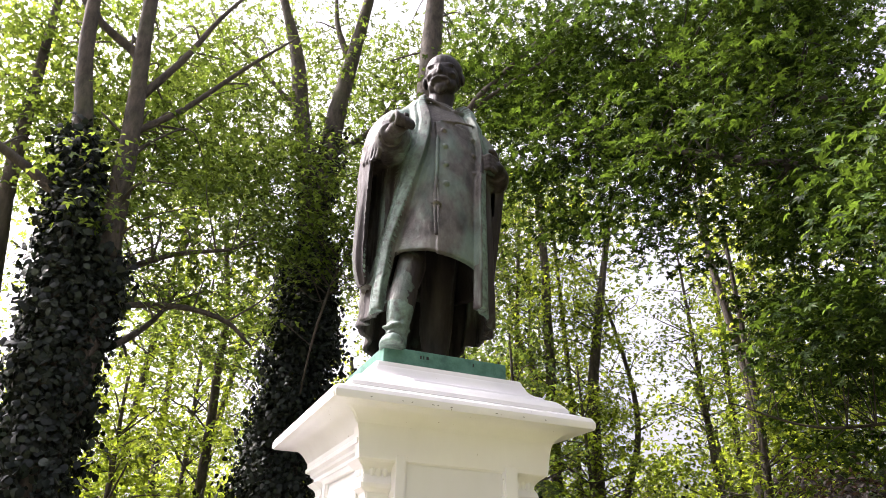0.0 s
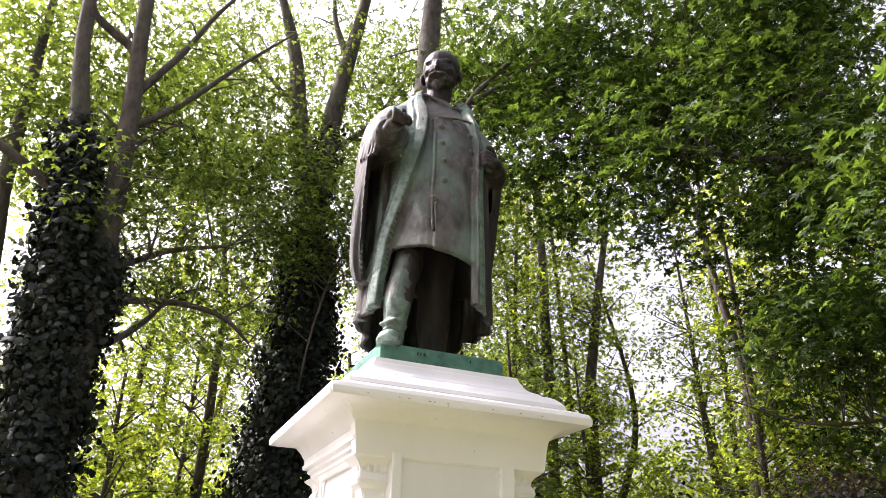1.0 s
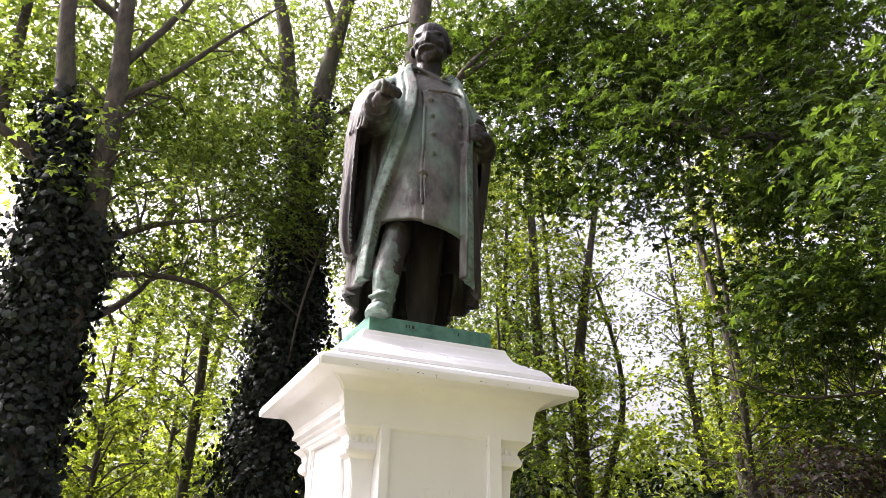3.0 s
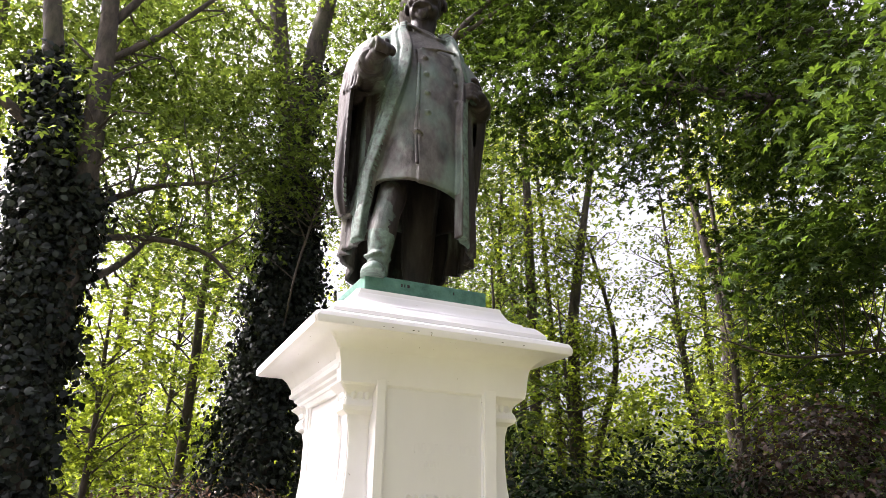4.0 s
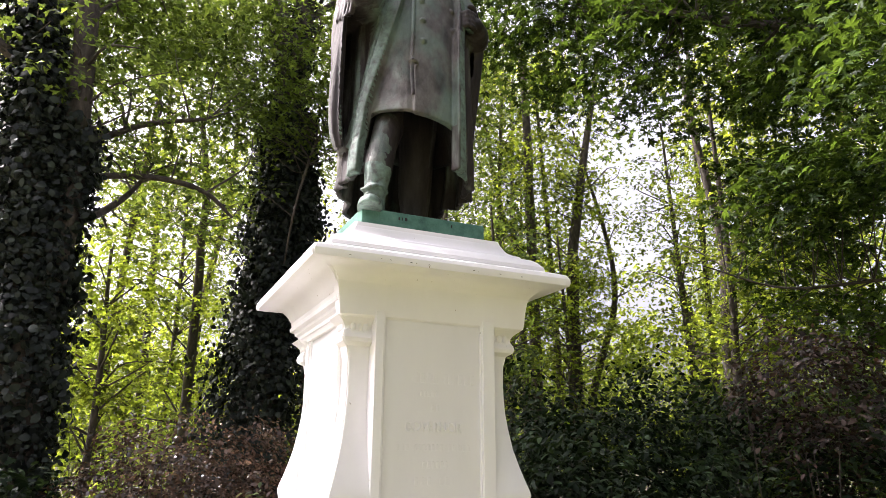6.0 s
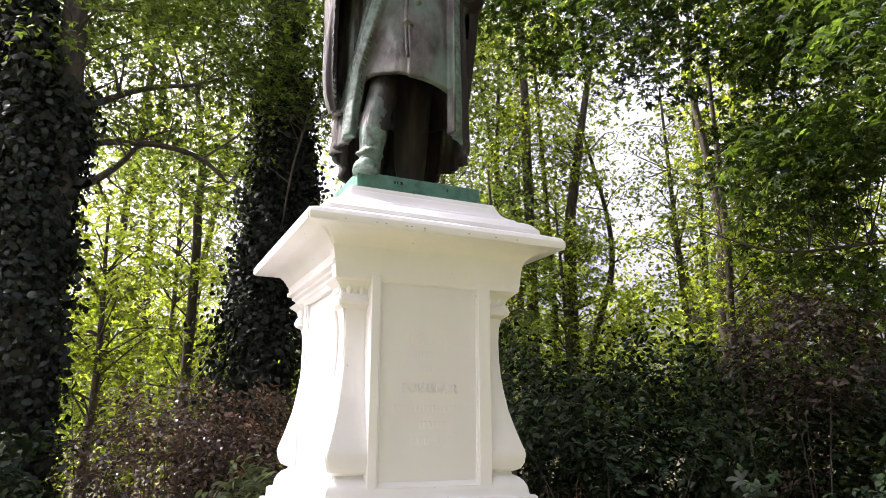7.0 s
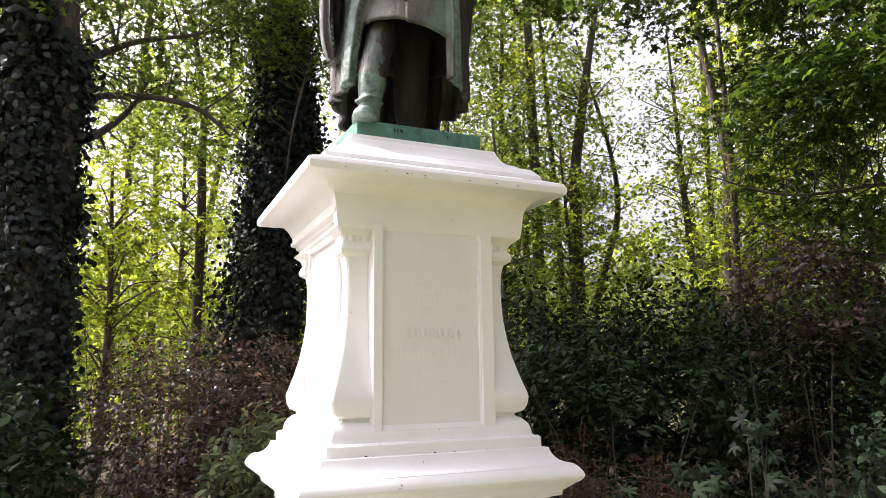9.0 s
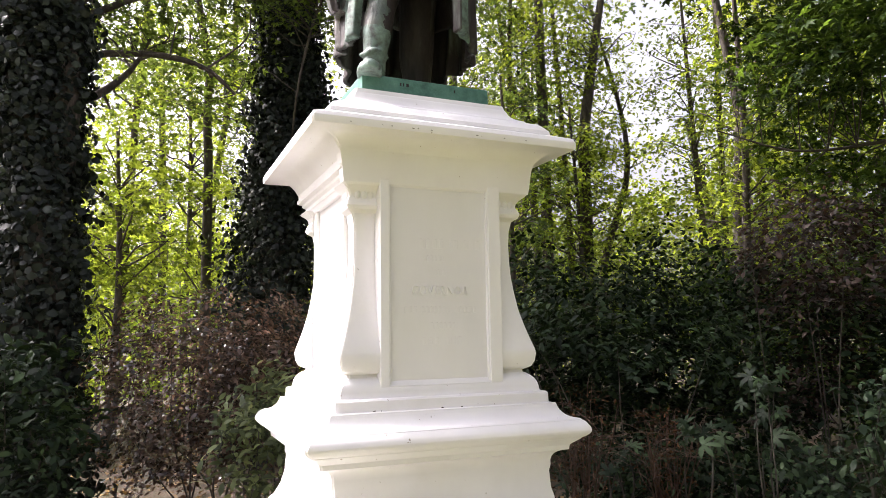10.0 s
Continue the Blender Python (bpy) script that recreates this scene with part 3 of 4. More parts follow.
# ---- statue ----
def statue():
    bm = bmesh.new()

    def ellipse(cx, cy, z, a, b, n=56, ripple=0.0, waves=9, phase=0.0, power=2.0, dip=None):
        out = []
        for i in range(n):
            th = 2 * math.pi * i / n
            s, c = math.sin(th), math.cos(th)
            k = (abs(s) ** power + abs(c) ** power) ** (-1 / power)
            k *= 1 + ripple * math.sin(waves * th + phase)
            x, y = cx + a * s * k, cy - b * c * k
            out.append((x, y, z + (dip(x, y) if dip else 0)))
        return out

    def limb(points, n=16, flat=1.0):
        path = smooth_path(points, 5)
        tan = np.gradient(path[:, :3], axis=0)
        tan /= np.linalg.norm(tan, axis=1)[:, None]
        rings = []
        u0 = np.array((1.0, 0.13, 0.07))
        for p, t in zip(path, tan):
            u = u0 - t * (u0 @ t)
            u /= np.linalg.norm(u)
            w = np.cross(t, u)
            rings.append([tuple(p[:3] + p[3] * (math.cos(q) * u + flat * math.sin(q) * w)) for q in np.linspace(0, 2 * math.pi, n, endpoint=False)])
        loft(bm, rings)

    def ball(x, y, z, a, b, c, turn=(0, 0, 0)):
        made = bmesh.ops.create_uvsphere(bm, u_segments=24, v_segments=16, radius=1)
        m = pose(x, y, z, *turn) @ Matrix.Diagonal((a, b, c, 1))
        bmesh.ops.transform(bm, matrix=m, verts=made["verts"])

    def sheet(rows_out, rows_in):
        """A thick cloth between an outer and an inner grid of points."""
        o = [[bm.verts.new(p) for p in r] for r in rows_out]
        q = [[bm.verts.new(p) for p in r] for r in rows_in]
        h, w = len(o), len(o[0])
        for i in range(h - 1):
            for j in range(w - 1):
                bm.faces.new((o[i][j], o[i][j + 1], o[i + 1][j + 1], o[i + 1][j]))
                bm.faces.new((q[i][j], q[i + 1][j], q[i + 1][j + 1], q[i][j + 1]))
        for i in range(h - 1):
            bm.faces.new((o[i][0], o[i + 1][0], q[i + 1][0], q[i][0]))
            bm.faces.new((o[i][-1], q[i][-1], q[i + 1][-1], o[i + 1][-1]))
        for j in range(w - 1):
            bm.faces.new((o[0][j], q[0][j], q[0][j + 1], o[0][j + 1]))
            bm.faces.new((o[-1][j], o[-1][j + 1], q[-1][j + 1], q[-1][j]))

    def at_z(table, z):
        zs = [r[0] for r in table]
        return [float(np.interp(z, zs, [r[k] for r in table])) for k in range(1, len(table[0]))]

    # coat
    coat = [(3.72, .345, .385, -.13), (3.95, .335, .375, -.13), (4.3, .325, .345, -.13), (4.6, .325, .315, -.12), (4.82, .325, .27, -.11), (4.95, .29, .22, -.09), (5.06, .17, .15, -.10), (5.1, .13, .13, -.10)]
    rings = []
    for z in np.linspace(3.72, 5.1, 40):
        a, b, cy = at_z(coat, z)
        low = max(0, (4.1 - z) / 0.34)
        rings.append(ellipse(-0.01, cy, z, a, b, 64, 0.012 * low, 11, 0.6, 2.15, lambda x, y, low=low: low * (-0.16 * x - 0.02)))
    hollow = [[(x * q, -0.13 + (y + 0.13) * q, z + up) for x, y, z in rings[0]] for up, q in ((0.5, 0.6), (0.0, 0.9))]
    loft(bm, hollow + rings)
    # overlapping front of the coat, hollow hem and lapel edge
    rows_o, rows_i = [], []
    for z in np.linspace(3.71, 4.78, 36):
        a, b, cy = at_z(coat, z)
        low = max(0, (4.1 - z) / 0.34)
        ro, ri = [], []
        for th in np.radians(np.linspace(-21, 46, 26)):
            for dst, off in ((ro, 0.016), (ri, -0.03)):
                k = (abs(math.sin(th)) ** 2.15 + abs(math.cos(th)) ** 2.15) ** (-1 / 2.15)
                x, y = -0.01 + (a + off) * math.sin(th) * k, cy - (b + off) * math.cos(th) * k
                dst.append((x, y, z + low * (-0.16 * x - 0.02)))
        rows_o.append(ro)
        rows_i.append(ri)
    sheet(rows_o, rows_i)
    for z in (4.22, 4.38, 4.54, 4.69):
        a, b, cy = at_z(coat, z)
        for th in (-12, 26):
            t = radians(th)
            ball(-0.01 + (a + 0.02) * math.sin(t), cy - (b + 0.024) * math.cos(t), z, 0.019, 0.016, 0.019)
    # sword knot cord
    limb([(-.135, -.445, 4.62, .013), (-.15, -.485, 4.3, .013), (-.165, -.515, 4.05, .013), (-.16, -.54, 3.80, .013)], 8)
    limb([(-.19, -.515, 4.03, .011), (-.16, -.53, 4.045, .013), (-.12, -.515, 4.035, .011)], 8)
    # robe
    robe = [(3.12, .435, .40, -.02), (3.5, .435, .40, -.03), (3.9, .43, .39, -.05), (4.3, .425, .375, -.06), (4.65, .42, .34, -.06), (4.85, .40, .29, -.05), (4.97, .35, .245, -.06), (5.06, .27, .20, -.07), (5.12, .18, .165, -.07)]
    edge = [(3.12, 57, 15), (3.5, 56, 15), (3.8, 52, 16), (4.1, 41, 17), (4.3, 34, 19), (4.45, 29, 22), (4.6, 25, 24), (4.75, 23, 22), (4.85, 24, 22), (4.95, 27, 22), (5.02, 30, 27), (5.12, 40, 40)]
    rows_o, rows_i = [], []
    for z in np.linspace(3.12, 5.12, 70):
        a, b, cy = at_z(robe, z)
        pl, pr = at_z(edge, z)
        ro, ri = [], []
        drop = max(0, (4.9 - z) / 1.8)
        for u in np.linspace(0, 1, 150):
            th = radians(-pl - u * (360 - pl - pr))
            near = min(u * (360 - pl - pr), (1 - u) * (360 - pl - pr)) * math.pi / 180 * 0.45
            band = min(1.0, max(0.0, (0.15 - near) / 0.035))
            fold = drop * (1 - band) * (0.022 * math.sin(15 * th + 1.7 * math.sin(1.9 * z)) + 0.014 * math.sin(27 * th + 2.1 * z + 1) + 0.010 * math.sin(7 * th - 1.2 * z))
            rib = 0.030 * band - 0.020 * max(0.0, 1 - abs(near - 0.08) / 0.014)
            lift = 0.0
            if u < 0.03 or u > 0.97:
                lift = 0.03
            away = abs((math.degrees(th) + 180) % 360 - 180)
            hem = 0.0 if z > 3.5 else (3.5 - z) * 0.66 * min(1, max(0, (165 - away) / 50))
            for dst, off in ((ro, fold + rib + lift), (ri, fold - 0.035 + lift * 0.6)):
                x, y = (a + off) * math.sin(th), cy - (b + off) * math.cos(th)
                if math.cos(th) > 0:   # the robe lies over the swell of the coat
                    ca, cb, cc = at_z(coat, z)
                    swell = 1 - abs((x + 0.01) / ca) ** 2.15
                    if swell > 0:
                        y = min(y, cc - cb * swell ** (1 / 2.15) - 0.02 - off)
                dst.append((x, y, z + hem))
        rows_o.append(ro)
        rows_i.append(ri)
    sheet(rows_o, rows_i)
    # flat collar of the robe
    limb([(-.20, -.10, 5.10, .035), (-.14, -.24, 5.08, .022), (0.02, -.285, 5.0, .016), (.17, -.23, 5.04, .022), (.22, -.08, 5.09, .035), (.12, .10, 5.12, .045), (-.1, .10, 5.13, .045), (-.20, -.10, 5.10, .035)], 10, 0.7)
    limb([(-.10, -.395, 4.79, .009), (.05, -.418, 4.80, .010), (.20, -.38, 4.83, .009)], 8)
    # right arm, raised to the breast, with its hanging sleeve
    limb([(-.30, -.05, 4.95, .10), (-.39, -.12, 4.74, .12), (-.44, -.24, 4.54, .10), (-.47, -.38, 4.48, .08), (-.485, -.47, 4.46, .07), (-.49, -.50, 4.455, .06)], 20)
    limb([(-.49, -.46, 4.45, .056), (-.485, -.55, 4.455, .050), (-.475, -.61, 4.46, .058), (-.47, -.65, 4.455, .048)], 14, 0.8)
    for k in range(4):
        x = -.522 + k * 0.033
        limb([(x, -.62, 4.485 - .006 * k, .021), (x + .004, -.69, 4.505 - .012 * k, .019), (x + .012, -.715, 4.465 - .012 * k, .018), (x + .014, -.68, 4.425, .016)], 8)
    limb([(-.44, -.56, 4.49, .024), (-.425, -.62, 4.525, .021), (-.445, -.675, 4.535, .017)], 8)

    def sleeve(table, th0, th1, folds, thick=0.03):
        """A wide hanging sleeve, open between its two front edges."""
        ro, ri = [], []
        for z, cx, cy, a, b in smooth_path(table, 8):
            o_, i_ = [], []
            for u in np.linspace(0, 1, 60):
                th = radians(th0 + (th1 - th0) * u)
                fold = folds * (math.sin(9 * th + 2.5 * z) + 0.6 * math.sin(17 * th - 3 * z + 1)) * min(1, (4.75 - z) / 0.4 if z < 4.75 else 0)
                for dst, off in ((o_, fold), (i_, fold - thick)):
                    dst.append((cx + (a + off) * math.sin(th), cy - (b + off) * math.cos(th), z))
            ro.append(o_)
            ri.append(i_)
        sheet(ro, ri)

    sleeve([(3.56, -.455, -.13, .035, .09), (3.72, -.455, -.14, .075, .17), (4.0, -.445, -.16, .105, .23), (4.3, -.43, -.19, .13, .28), (4.5, -.42, -.20, .14, .30), (4.62, -.40, -.18, .145, .27)], -66, -300, 0.013)
    loft(bm, [ellipse(cx, cy, z, a, b, 40, 0.02, 7, z * 3) for z, cx, cy, a, b in smooth_path([(4.44, -.425, -.22, .11, .25), (4.55, -.415, -.20, .145, .295), (4.66, -.395, -.16, .15, .25), (4.80, -.36, -.11, .145, .20), (4.93, -.29, -.07, .13, .16), (5.02, -.2, -.06, .09, .11)], 5)])
    limb([(-.41, -.26, 4.57, .125), (-.445, -.36, 4.53, .10), (-.475, -.45, 4.485, .084), (-.49, -.53, 4.455, .080), (-.49, -.525, 4.455, .05)], 22)
    for k in range(5):
        limb([(-.555 + .008 * k, -.20 - .045 * k, 4.40 - .012 * k, .020), (-.525 + .006 * k, -.25 - .05 * k, 4.60 - .018 * k, .024), (-.44, -.24 - .055 * k, 4.675 - .024 * k, .022), (-.36, -.20 - .055 * k, 4.65 - .02 * k, .014)], 8)
    # left arm, bent, holding the robe's edge
    limb([(.30, -.05, 4.95, .10), (.385, -.06, 4.78, .11), (.415, -.12, 4.60, .11), (.405, -.24, 4.51, .10), (.38, -.32, 4.50, .085), (.35, -.37, 4.49, .065)], 20)
    limb([(.40, -.31, 4.50, .06), (.33, -.40, 4.50, .062), (.28, -.43, 4.49, .05)], 14, 0.85)
    for k in range(4):
        z = 4.545 - k * 0.032
        limb([(.31, -.44, z, .021), (.25, -.465, z + .005, .020), (.215, -.45, z - .012, .018), (.22, -.42, z - .02, .015)], 8)
    limb([(.34, -.41, 4.55, .022), (.29, -.45, 4.60, .020), (.25, -.455, 4.60, .016)], 8)
    sleeve([(3.70, .435, .02, .035, .12), (3.85, .43, .02, .06, .16), (4.1, .425, .0, .08, .20), (4.4, .42, -.05, .10, .22), (4.56, .41, -.08, .11, .22)], -15, 290, 0.008)
    loft(bm, [ellipse(cx, cy, z, a, b, 40, 0.02, 7, z * 3) for z, cx, cy, a, b in smooth_path([(4.46, .42, -.10, .09, .19), (4.58, .415, -.09, .115, .21), (4.70, .395, -.07, .12, .19), (4.83, .36, -.06, .12, .17), (4.94, .28, -.06, .12, .15), (5.03, .19, -.06, .09, .11)], 5)])
    # legs and shoes
    limb([(-.14, -.08, 3.98, .09), (-.17, -.16, 3.82, .09), (-.21, -.25, 3.68, .095), (-.25, -.28, 3.55, .085), (-.275, -.29, 3.42, .088), (-.29, -.29, 3.25, .068), (-.295, -.28, 3.13, .066)], 20)
    limb([(.10, .02, 4.0, .14), (.10, .03, 3.7, .12), (.11, .08, 3.42, .11), (.12, .08, 3.22, .078), (.12, .08, 3.12, .07)], 20)
    for x, y, yaw in ((-.30, -.20, -16), (.13, .15, 12)):
        m = pose(x, y, 3.10, 0, 0, yaw)
        rings = []
        for d, w, h in ((0.05, .03, .06), (0.02, .06, .10), (-.06, .066, .115), (-.13, .068, .10), (-.20, .074, .075), (-.26, .068, .06), (-.31, .045, .045), (-.33, .015, .025)):
            rings.append([tuple(m @ Vector((w * math.cos(q), d, max(-0.01, h * math.sin(q))))) for q in np.linspace(0, 2 * math.pi, 20, endpoint=False)])
        loft(bm, rings)
        ball(*(m @ Vector((0, -.12, .105))), .035, .03, .02)
    limb([(-.375, -.28, 3.245, .014), (-.31, -.37, 3.255, .016), (-.22, -.30, 3.245, .014)], 8)
    # neck and head, turned a little to its right
    limb([(0, -.09, 5.02, .12), (.01, -.115, 5.15, .095), (.02, -.13, 5.26, .10)], 18)
    hd = pose(.02, -.15, 5.385, 4, 0, -33) @ Matrix.Diagonal((1.13, 1.10, 1.0, 1))

    def hball(x, y, z, a, b, c, turn=(0, 0, 0)):
        made = bmesh.ops.create_uvsphere(bm, u_segments=24, v_segments=16, radius=1)
        bmesh.ops.transform(bm, matrix=hd @ pose(x, y, z, *turn) @ Matrix.Diagonal((a, b, c, 1)), verts=made["verts"])

    hball(0, .028, .07, .130, .165, .145)
    hball(0, -.025, -.02, .108, .130, .150)
    hball(0, -.080, -.120, .070, .066, .060)
    hball(0, -.112, -.155, .044, .036, .046)
    hball(0, -.120, -.180, .024, .020, .030)
    for s in (-1, 1):
        hball(s * .050, -.116, .040, .046, .020, .014, (0, s * 10, 0))
        hball(s * .070, -.088, -.040, .030, .040, .026)
        hball(s * .128, .02, -.005, .016, .034, .05, (0, 0, s * 18))
        hball(s * .030, -.146, -.096, .036, .020, .015, (0, s * 30, 0))
        hball(s * .056, -.128, -.122, .014, .018, .026)
        hball(s * .050, -.055, -.10, .046, .068, .064)
    hball(0, -.158, -.012, .016, .026, .046, (-14, 0, 0))
    hball(0, -.164, -.044, .018, .018, .014)
    bmesh.ops.recalc_face_normals(bm, faces=bm.faces)
    raw = bpy.data.meshes.new("raw")
    bm.to_mesh(raw)
    bm.free()
    tmp = new("raw", raw)
    mod = tmp.modifiers.new("fuse", "REMESH")
    mod.mode, mod.voxel_size = "VOXEL", 0.0072
    sm = tmp.modifiers.new("soften", "SMOOTH")
    sm.factor, sm.iterations = 0.5, 2
    me = bpy.data.meshes.new_from_object(tmp.evaluated_get(bpy.context.evaluated_depsgraph_get()))
    bpy.data.objects.remove(tmp)
    me.name = "statue"
    # deep-set eyes, hollow cheeks and the parted mouth
    flat = np.empty(len(me.vertices) * 3, np.float32)
    me.vertices.foreach_get("co", flat)
    whole = flat.reshape(-1, 3)
    back = np.array(hd.inverted())
    loc = whole @ back[:3, :3].T + back[:3, 3]
    face = (np.abs(loc[:, 0]) < .12) & (loc[:, 1] < -.04) & (np.abs(loc[:, 2]) < .21)
    deep = np.zeros(len(loc))
    for px, pz, wx, wz, d in ((-.048, .008, .017, .009, .006), (.048, .008, .017, .009, .006), (-.074, -.075, .018, .026, .012), (.074, -.075, .018, .026, .012), (0, -.122, .026, .010, .020), (-.034, -.066, .010, .012, .008), (.034, -.066, .010, .012, .008)):
        deep += d * np.exp(-((loc[:, 0] - px) / wx) ** 2 - ((loc[:, 2] - pz) / wz) ** 2)
    whole += (face * deep)[:, None] * np.array(hd.to_3x3())[:, 1]
    me.vertices.foreach_set("co", whole.astype(np.float32).ravel())
    me.materials.clear()
    me.materials.append(BRONZE)
    me.materials.append(PATINA)
    me.materials.append(COAT)
    # the broad facings of the robe have weathered pale green
    co = np.empty(len(me.polygons) * 3, np.float32)
    me.polygons.foreach_get("center", co)
    co = co.reshape(-1, 3)
    dims = np.array([at_z(robe, z) + at_z(edge, z) for z in np.linspace(3.12, 5.12, 60)])
    k = np.clip(((co[:, 2] - 3.12) / 2.0 * 59).round().astype(int), 0, 59)
    a, b, cy, pl, pr = dims[k].T
    sx, sy = co[:, 0] / a, -(co[:, 1] - cy) / b
    th, rad = np.degrees(np.arctan2(sx, sy)), np.hypot(sx, sy)
    on = (rad > 1.0) & (co[:, 2] < 5.1) & (((th < -pl + 1) & (th > -pl - 18)) | ((th > pr - 1) & (th < pr + 18)))
    on &= rad < np.where(th > 0, 1.42, 1.26)
    fist = (co[:, 0] > .12) & (co[:, 1] < -.28) & (co[:, 2] > 4.38) & (co[:, 2] < 4.66) & (rad > 1.22)
    on &= ~fist
    wob = .022 * np.sin(31 * co[:, 2] + 17 * co[:, 0]) + .009 * np.sin(67 * co[:, 0] - 53 * co[:, 2] + 23 * co[:, 1]) + .005 * np.sin(131 * co[:, 2] + 97 * co[:, 0])
    xx, zz = co[:, 0] + wob, co[:, 2] + 1.5 * wob
    shin = ((zz < 3.74) & (th > -pl + 3) & (th < -18) & (co[:, 1] < -.2) & (np.abs(xx + .30) < .12)) | ((xx < -.22) & (co[:, 1] < -.15) & (zz < 3.3))
    front = (rad < 1.32) & ~fist & (co[:, 1] > -.585) & (co[:, 0] > -.36) & (co[:, 1] < -.2) & ((co[:, 2] > 3.86 - .16 * co[:, 0]) | (rad > 1.0) & (co[:, 2] > 3.66)) & (co[:, 2] < 5.02) & (th > -pl) & (th < pr)
    top = (co[:, 2] > 4.72) & (rad > .9) & (co[:, 2] < 5.12)
    on |= (rad > 1.0) & (co[:, 2] > 4.6) & (co[:, 2] < 5.1) & (th < -pl) & (th > -pl - 34) & (rad < 1.25)
    head = co[:, 2] > 5.14
    side = (top & ~head) | (rad > 1.0) & (th < -pl) & (th > -pl - 38) & (co[:, 2] < 4.95) & (rad < 1.12)
    me.polygons.foreach_set("material_index", np.where(on | (shin & (zz < 3.40)), 1, np.where(front | side | (shin & (xx < -.25)), 2, 0)).astype(np.int32))
    me.polygons.foreach_set("use_smooth", np.ones(len(me.polygons), bool))
    me.transform(Matrix.Translation((0, 0, -3.1)))
    ob = new("statue", me)
    ob.location = (0, 0, 3.1)
    tagged(ob, "weathered bronze robed statue with green patina on the pedestal", "statue")


def statue_plinth():
    bm = bmesh.new()
    box(bm, -.395, .395, -.375, .375, 2.985, 3.105, 0.006)
    me = bpy.data.meshes.new("statue_plinth")
    bm.to_mesh(me)
    bm.free()
    me.materials.append(VERDIGRIS)
    ob = tagged(new("statue_plinth", me), "thin green verdigris bronze plinth under the statue", "plinth")
    for x0, x1 in ((-.17, -.16), (-.15, -.143), (-.13, -.115), (.17, .177)):
        bm = bmesh.new()
        box(bm, x0, x1, -.3765, -.374, 3.058, 3.076)
        part("worn_letter", bm, BRONZE, ob, "small dark illegible letter")


statue_plinth()
statue()


# ---- the wood ----
tree("ivy-clad tree with a bare leaning second stem", [
    [(-2.35, 3.5, -.1, .32), (-2.38, 3.46, 1.6, .27), (-2.42, 3.45, 3.0, .24), (-2.54, 3.44, 4.0, .20), (-2.68, 3.41, 5.2, .16), (-2.85, 3.38, 6.4, .11), (-3.1, 3.34, 7.8, .08), (-3.3, 3.3, 10.5, .04)],
    [(-2.28, 3.40, 3.2, .16), (-2.24, 3.42, 4.3, .145), (-2.28, 3.43, 5.0, .13), (-2.34, 3.43, 6.05, .115), (-2.40, 3.43, 6.9, .10), (-2.56, 3.41, 8.6, .085), (-2.7, 3.4, 12, .05)]],
    [(-2.9, 5.4, 9.0, 2.1, 2.0, 2.5, 220), (-1.7, 4.8, 6.2, 1.7, 1.4, 1.3, 120), (-3.6, 5.2, 8.6, 1.2, 1.0, 2.2, 80), (-3.0, 4.4, 6.8, 1.2, 1.0, 1.1, 52), (-1.3, 5.0, 8.0, 1.7, 1.3, 1.3, 85), (-2.2, 3.0, 5.6, .8, .5, .5, 16), (-1.5, 4.6, 4.7, 1.2, 1.0, .7, 30)], 11, LEAF_LIT, size=.07, per=27,
    limbs=[[(-2.7, 3.4, 5.4, .08), (-3.0, 3.36, 5.62, .065), (-3.26, 3.3, 5.77, .055), (-3.9, 3.2, 6.1, .04)],
           [(-2.25, 3.5, 4.9, .05), (-2.1, 3.95, 5.1, .04), (-1.62, 4.0, 5.4, .035), (-1.0, 4.0, 5.6, .02)],
           [(-2.2, 3.6, 4.4, .05), (-1.97, 3.98, 4.68, .04), (-1.38, 4.0, 4.76, .035), (-.92, 3.97, 4.66, .03), (-.6, 3.95, 4.4, .015)],
           [(-2.31, 3.45, 6.6, .045), (-1.86, 3.5, 7.13, .036), (-1.24, 3.5, 8.02, .026), (-.7, 3.6, 8.8, .012)],
           [(-2.36, 3.45, 7.1, .05), (-2.0, 3.5, 7.89, .04), (-1.74, 3.5, 8.59, .03), (-1.4, 3.5, 9.3, .018)],
           [(-2.45, 3.45, 7.4, .07), (-2.57, 3.5, 7.72, .06), (-2.95, 3.5, 7.98, .05), (-3.28, 3.5, 8.31, .04), (-3.7, 3.6, 8.9, .02)],
           [(-2.3, 3.45, 3.9, .06), (-2.0, 3.9, 4.2, .045), (-1.7, 4.4, 4.7, .03), (-1.5, 4.6, 5.2, .015)],
           [(-2.3, 3.4, 5.6, .02), (-2.1, 3.1, 5.75, .014), (-1.8, 2.9, 5.7, .007)]],
    ivy=[(0, 6.4, .20, 17000), (1, 4.9, .10, 2600)])
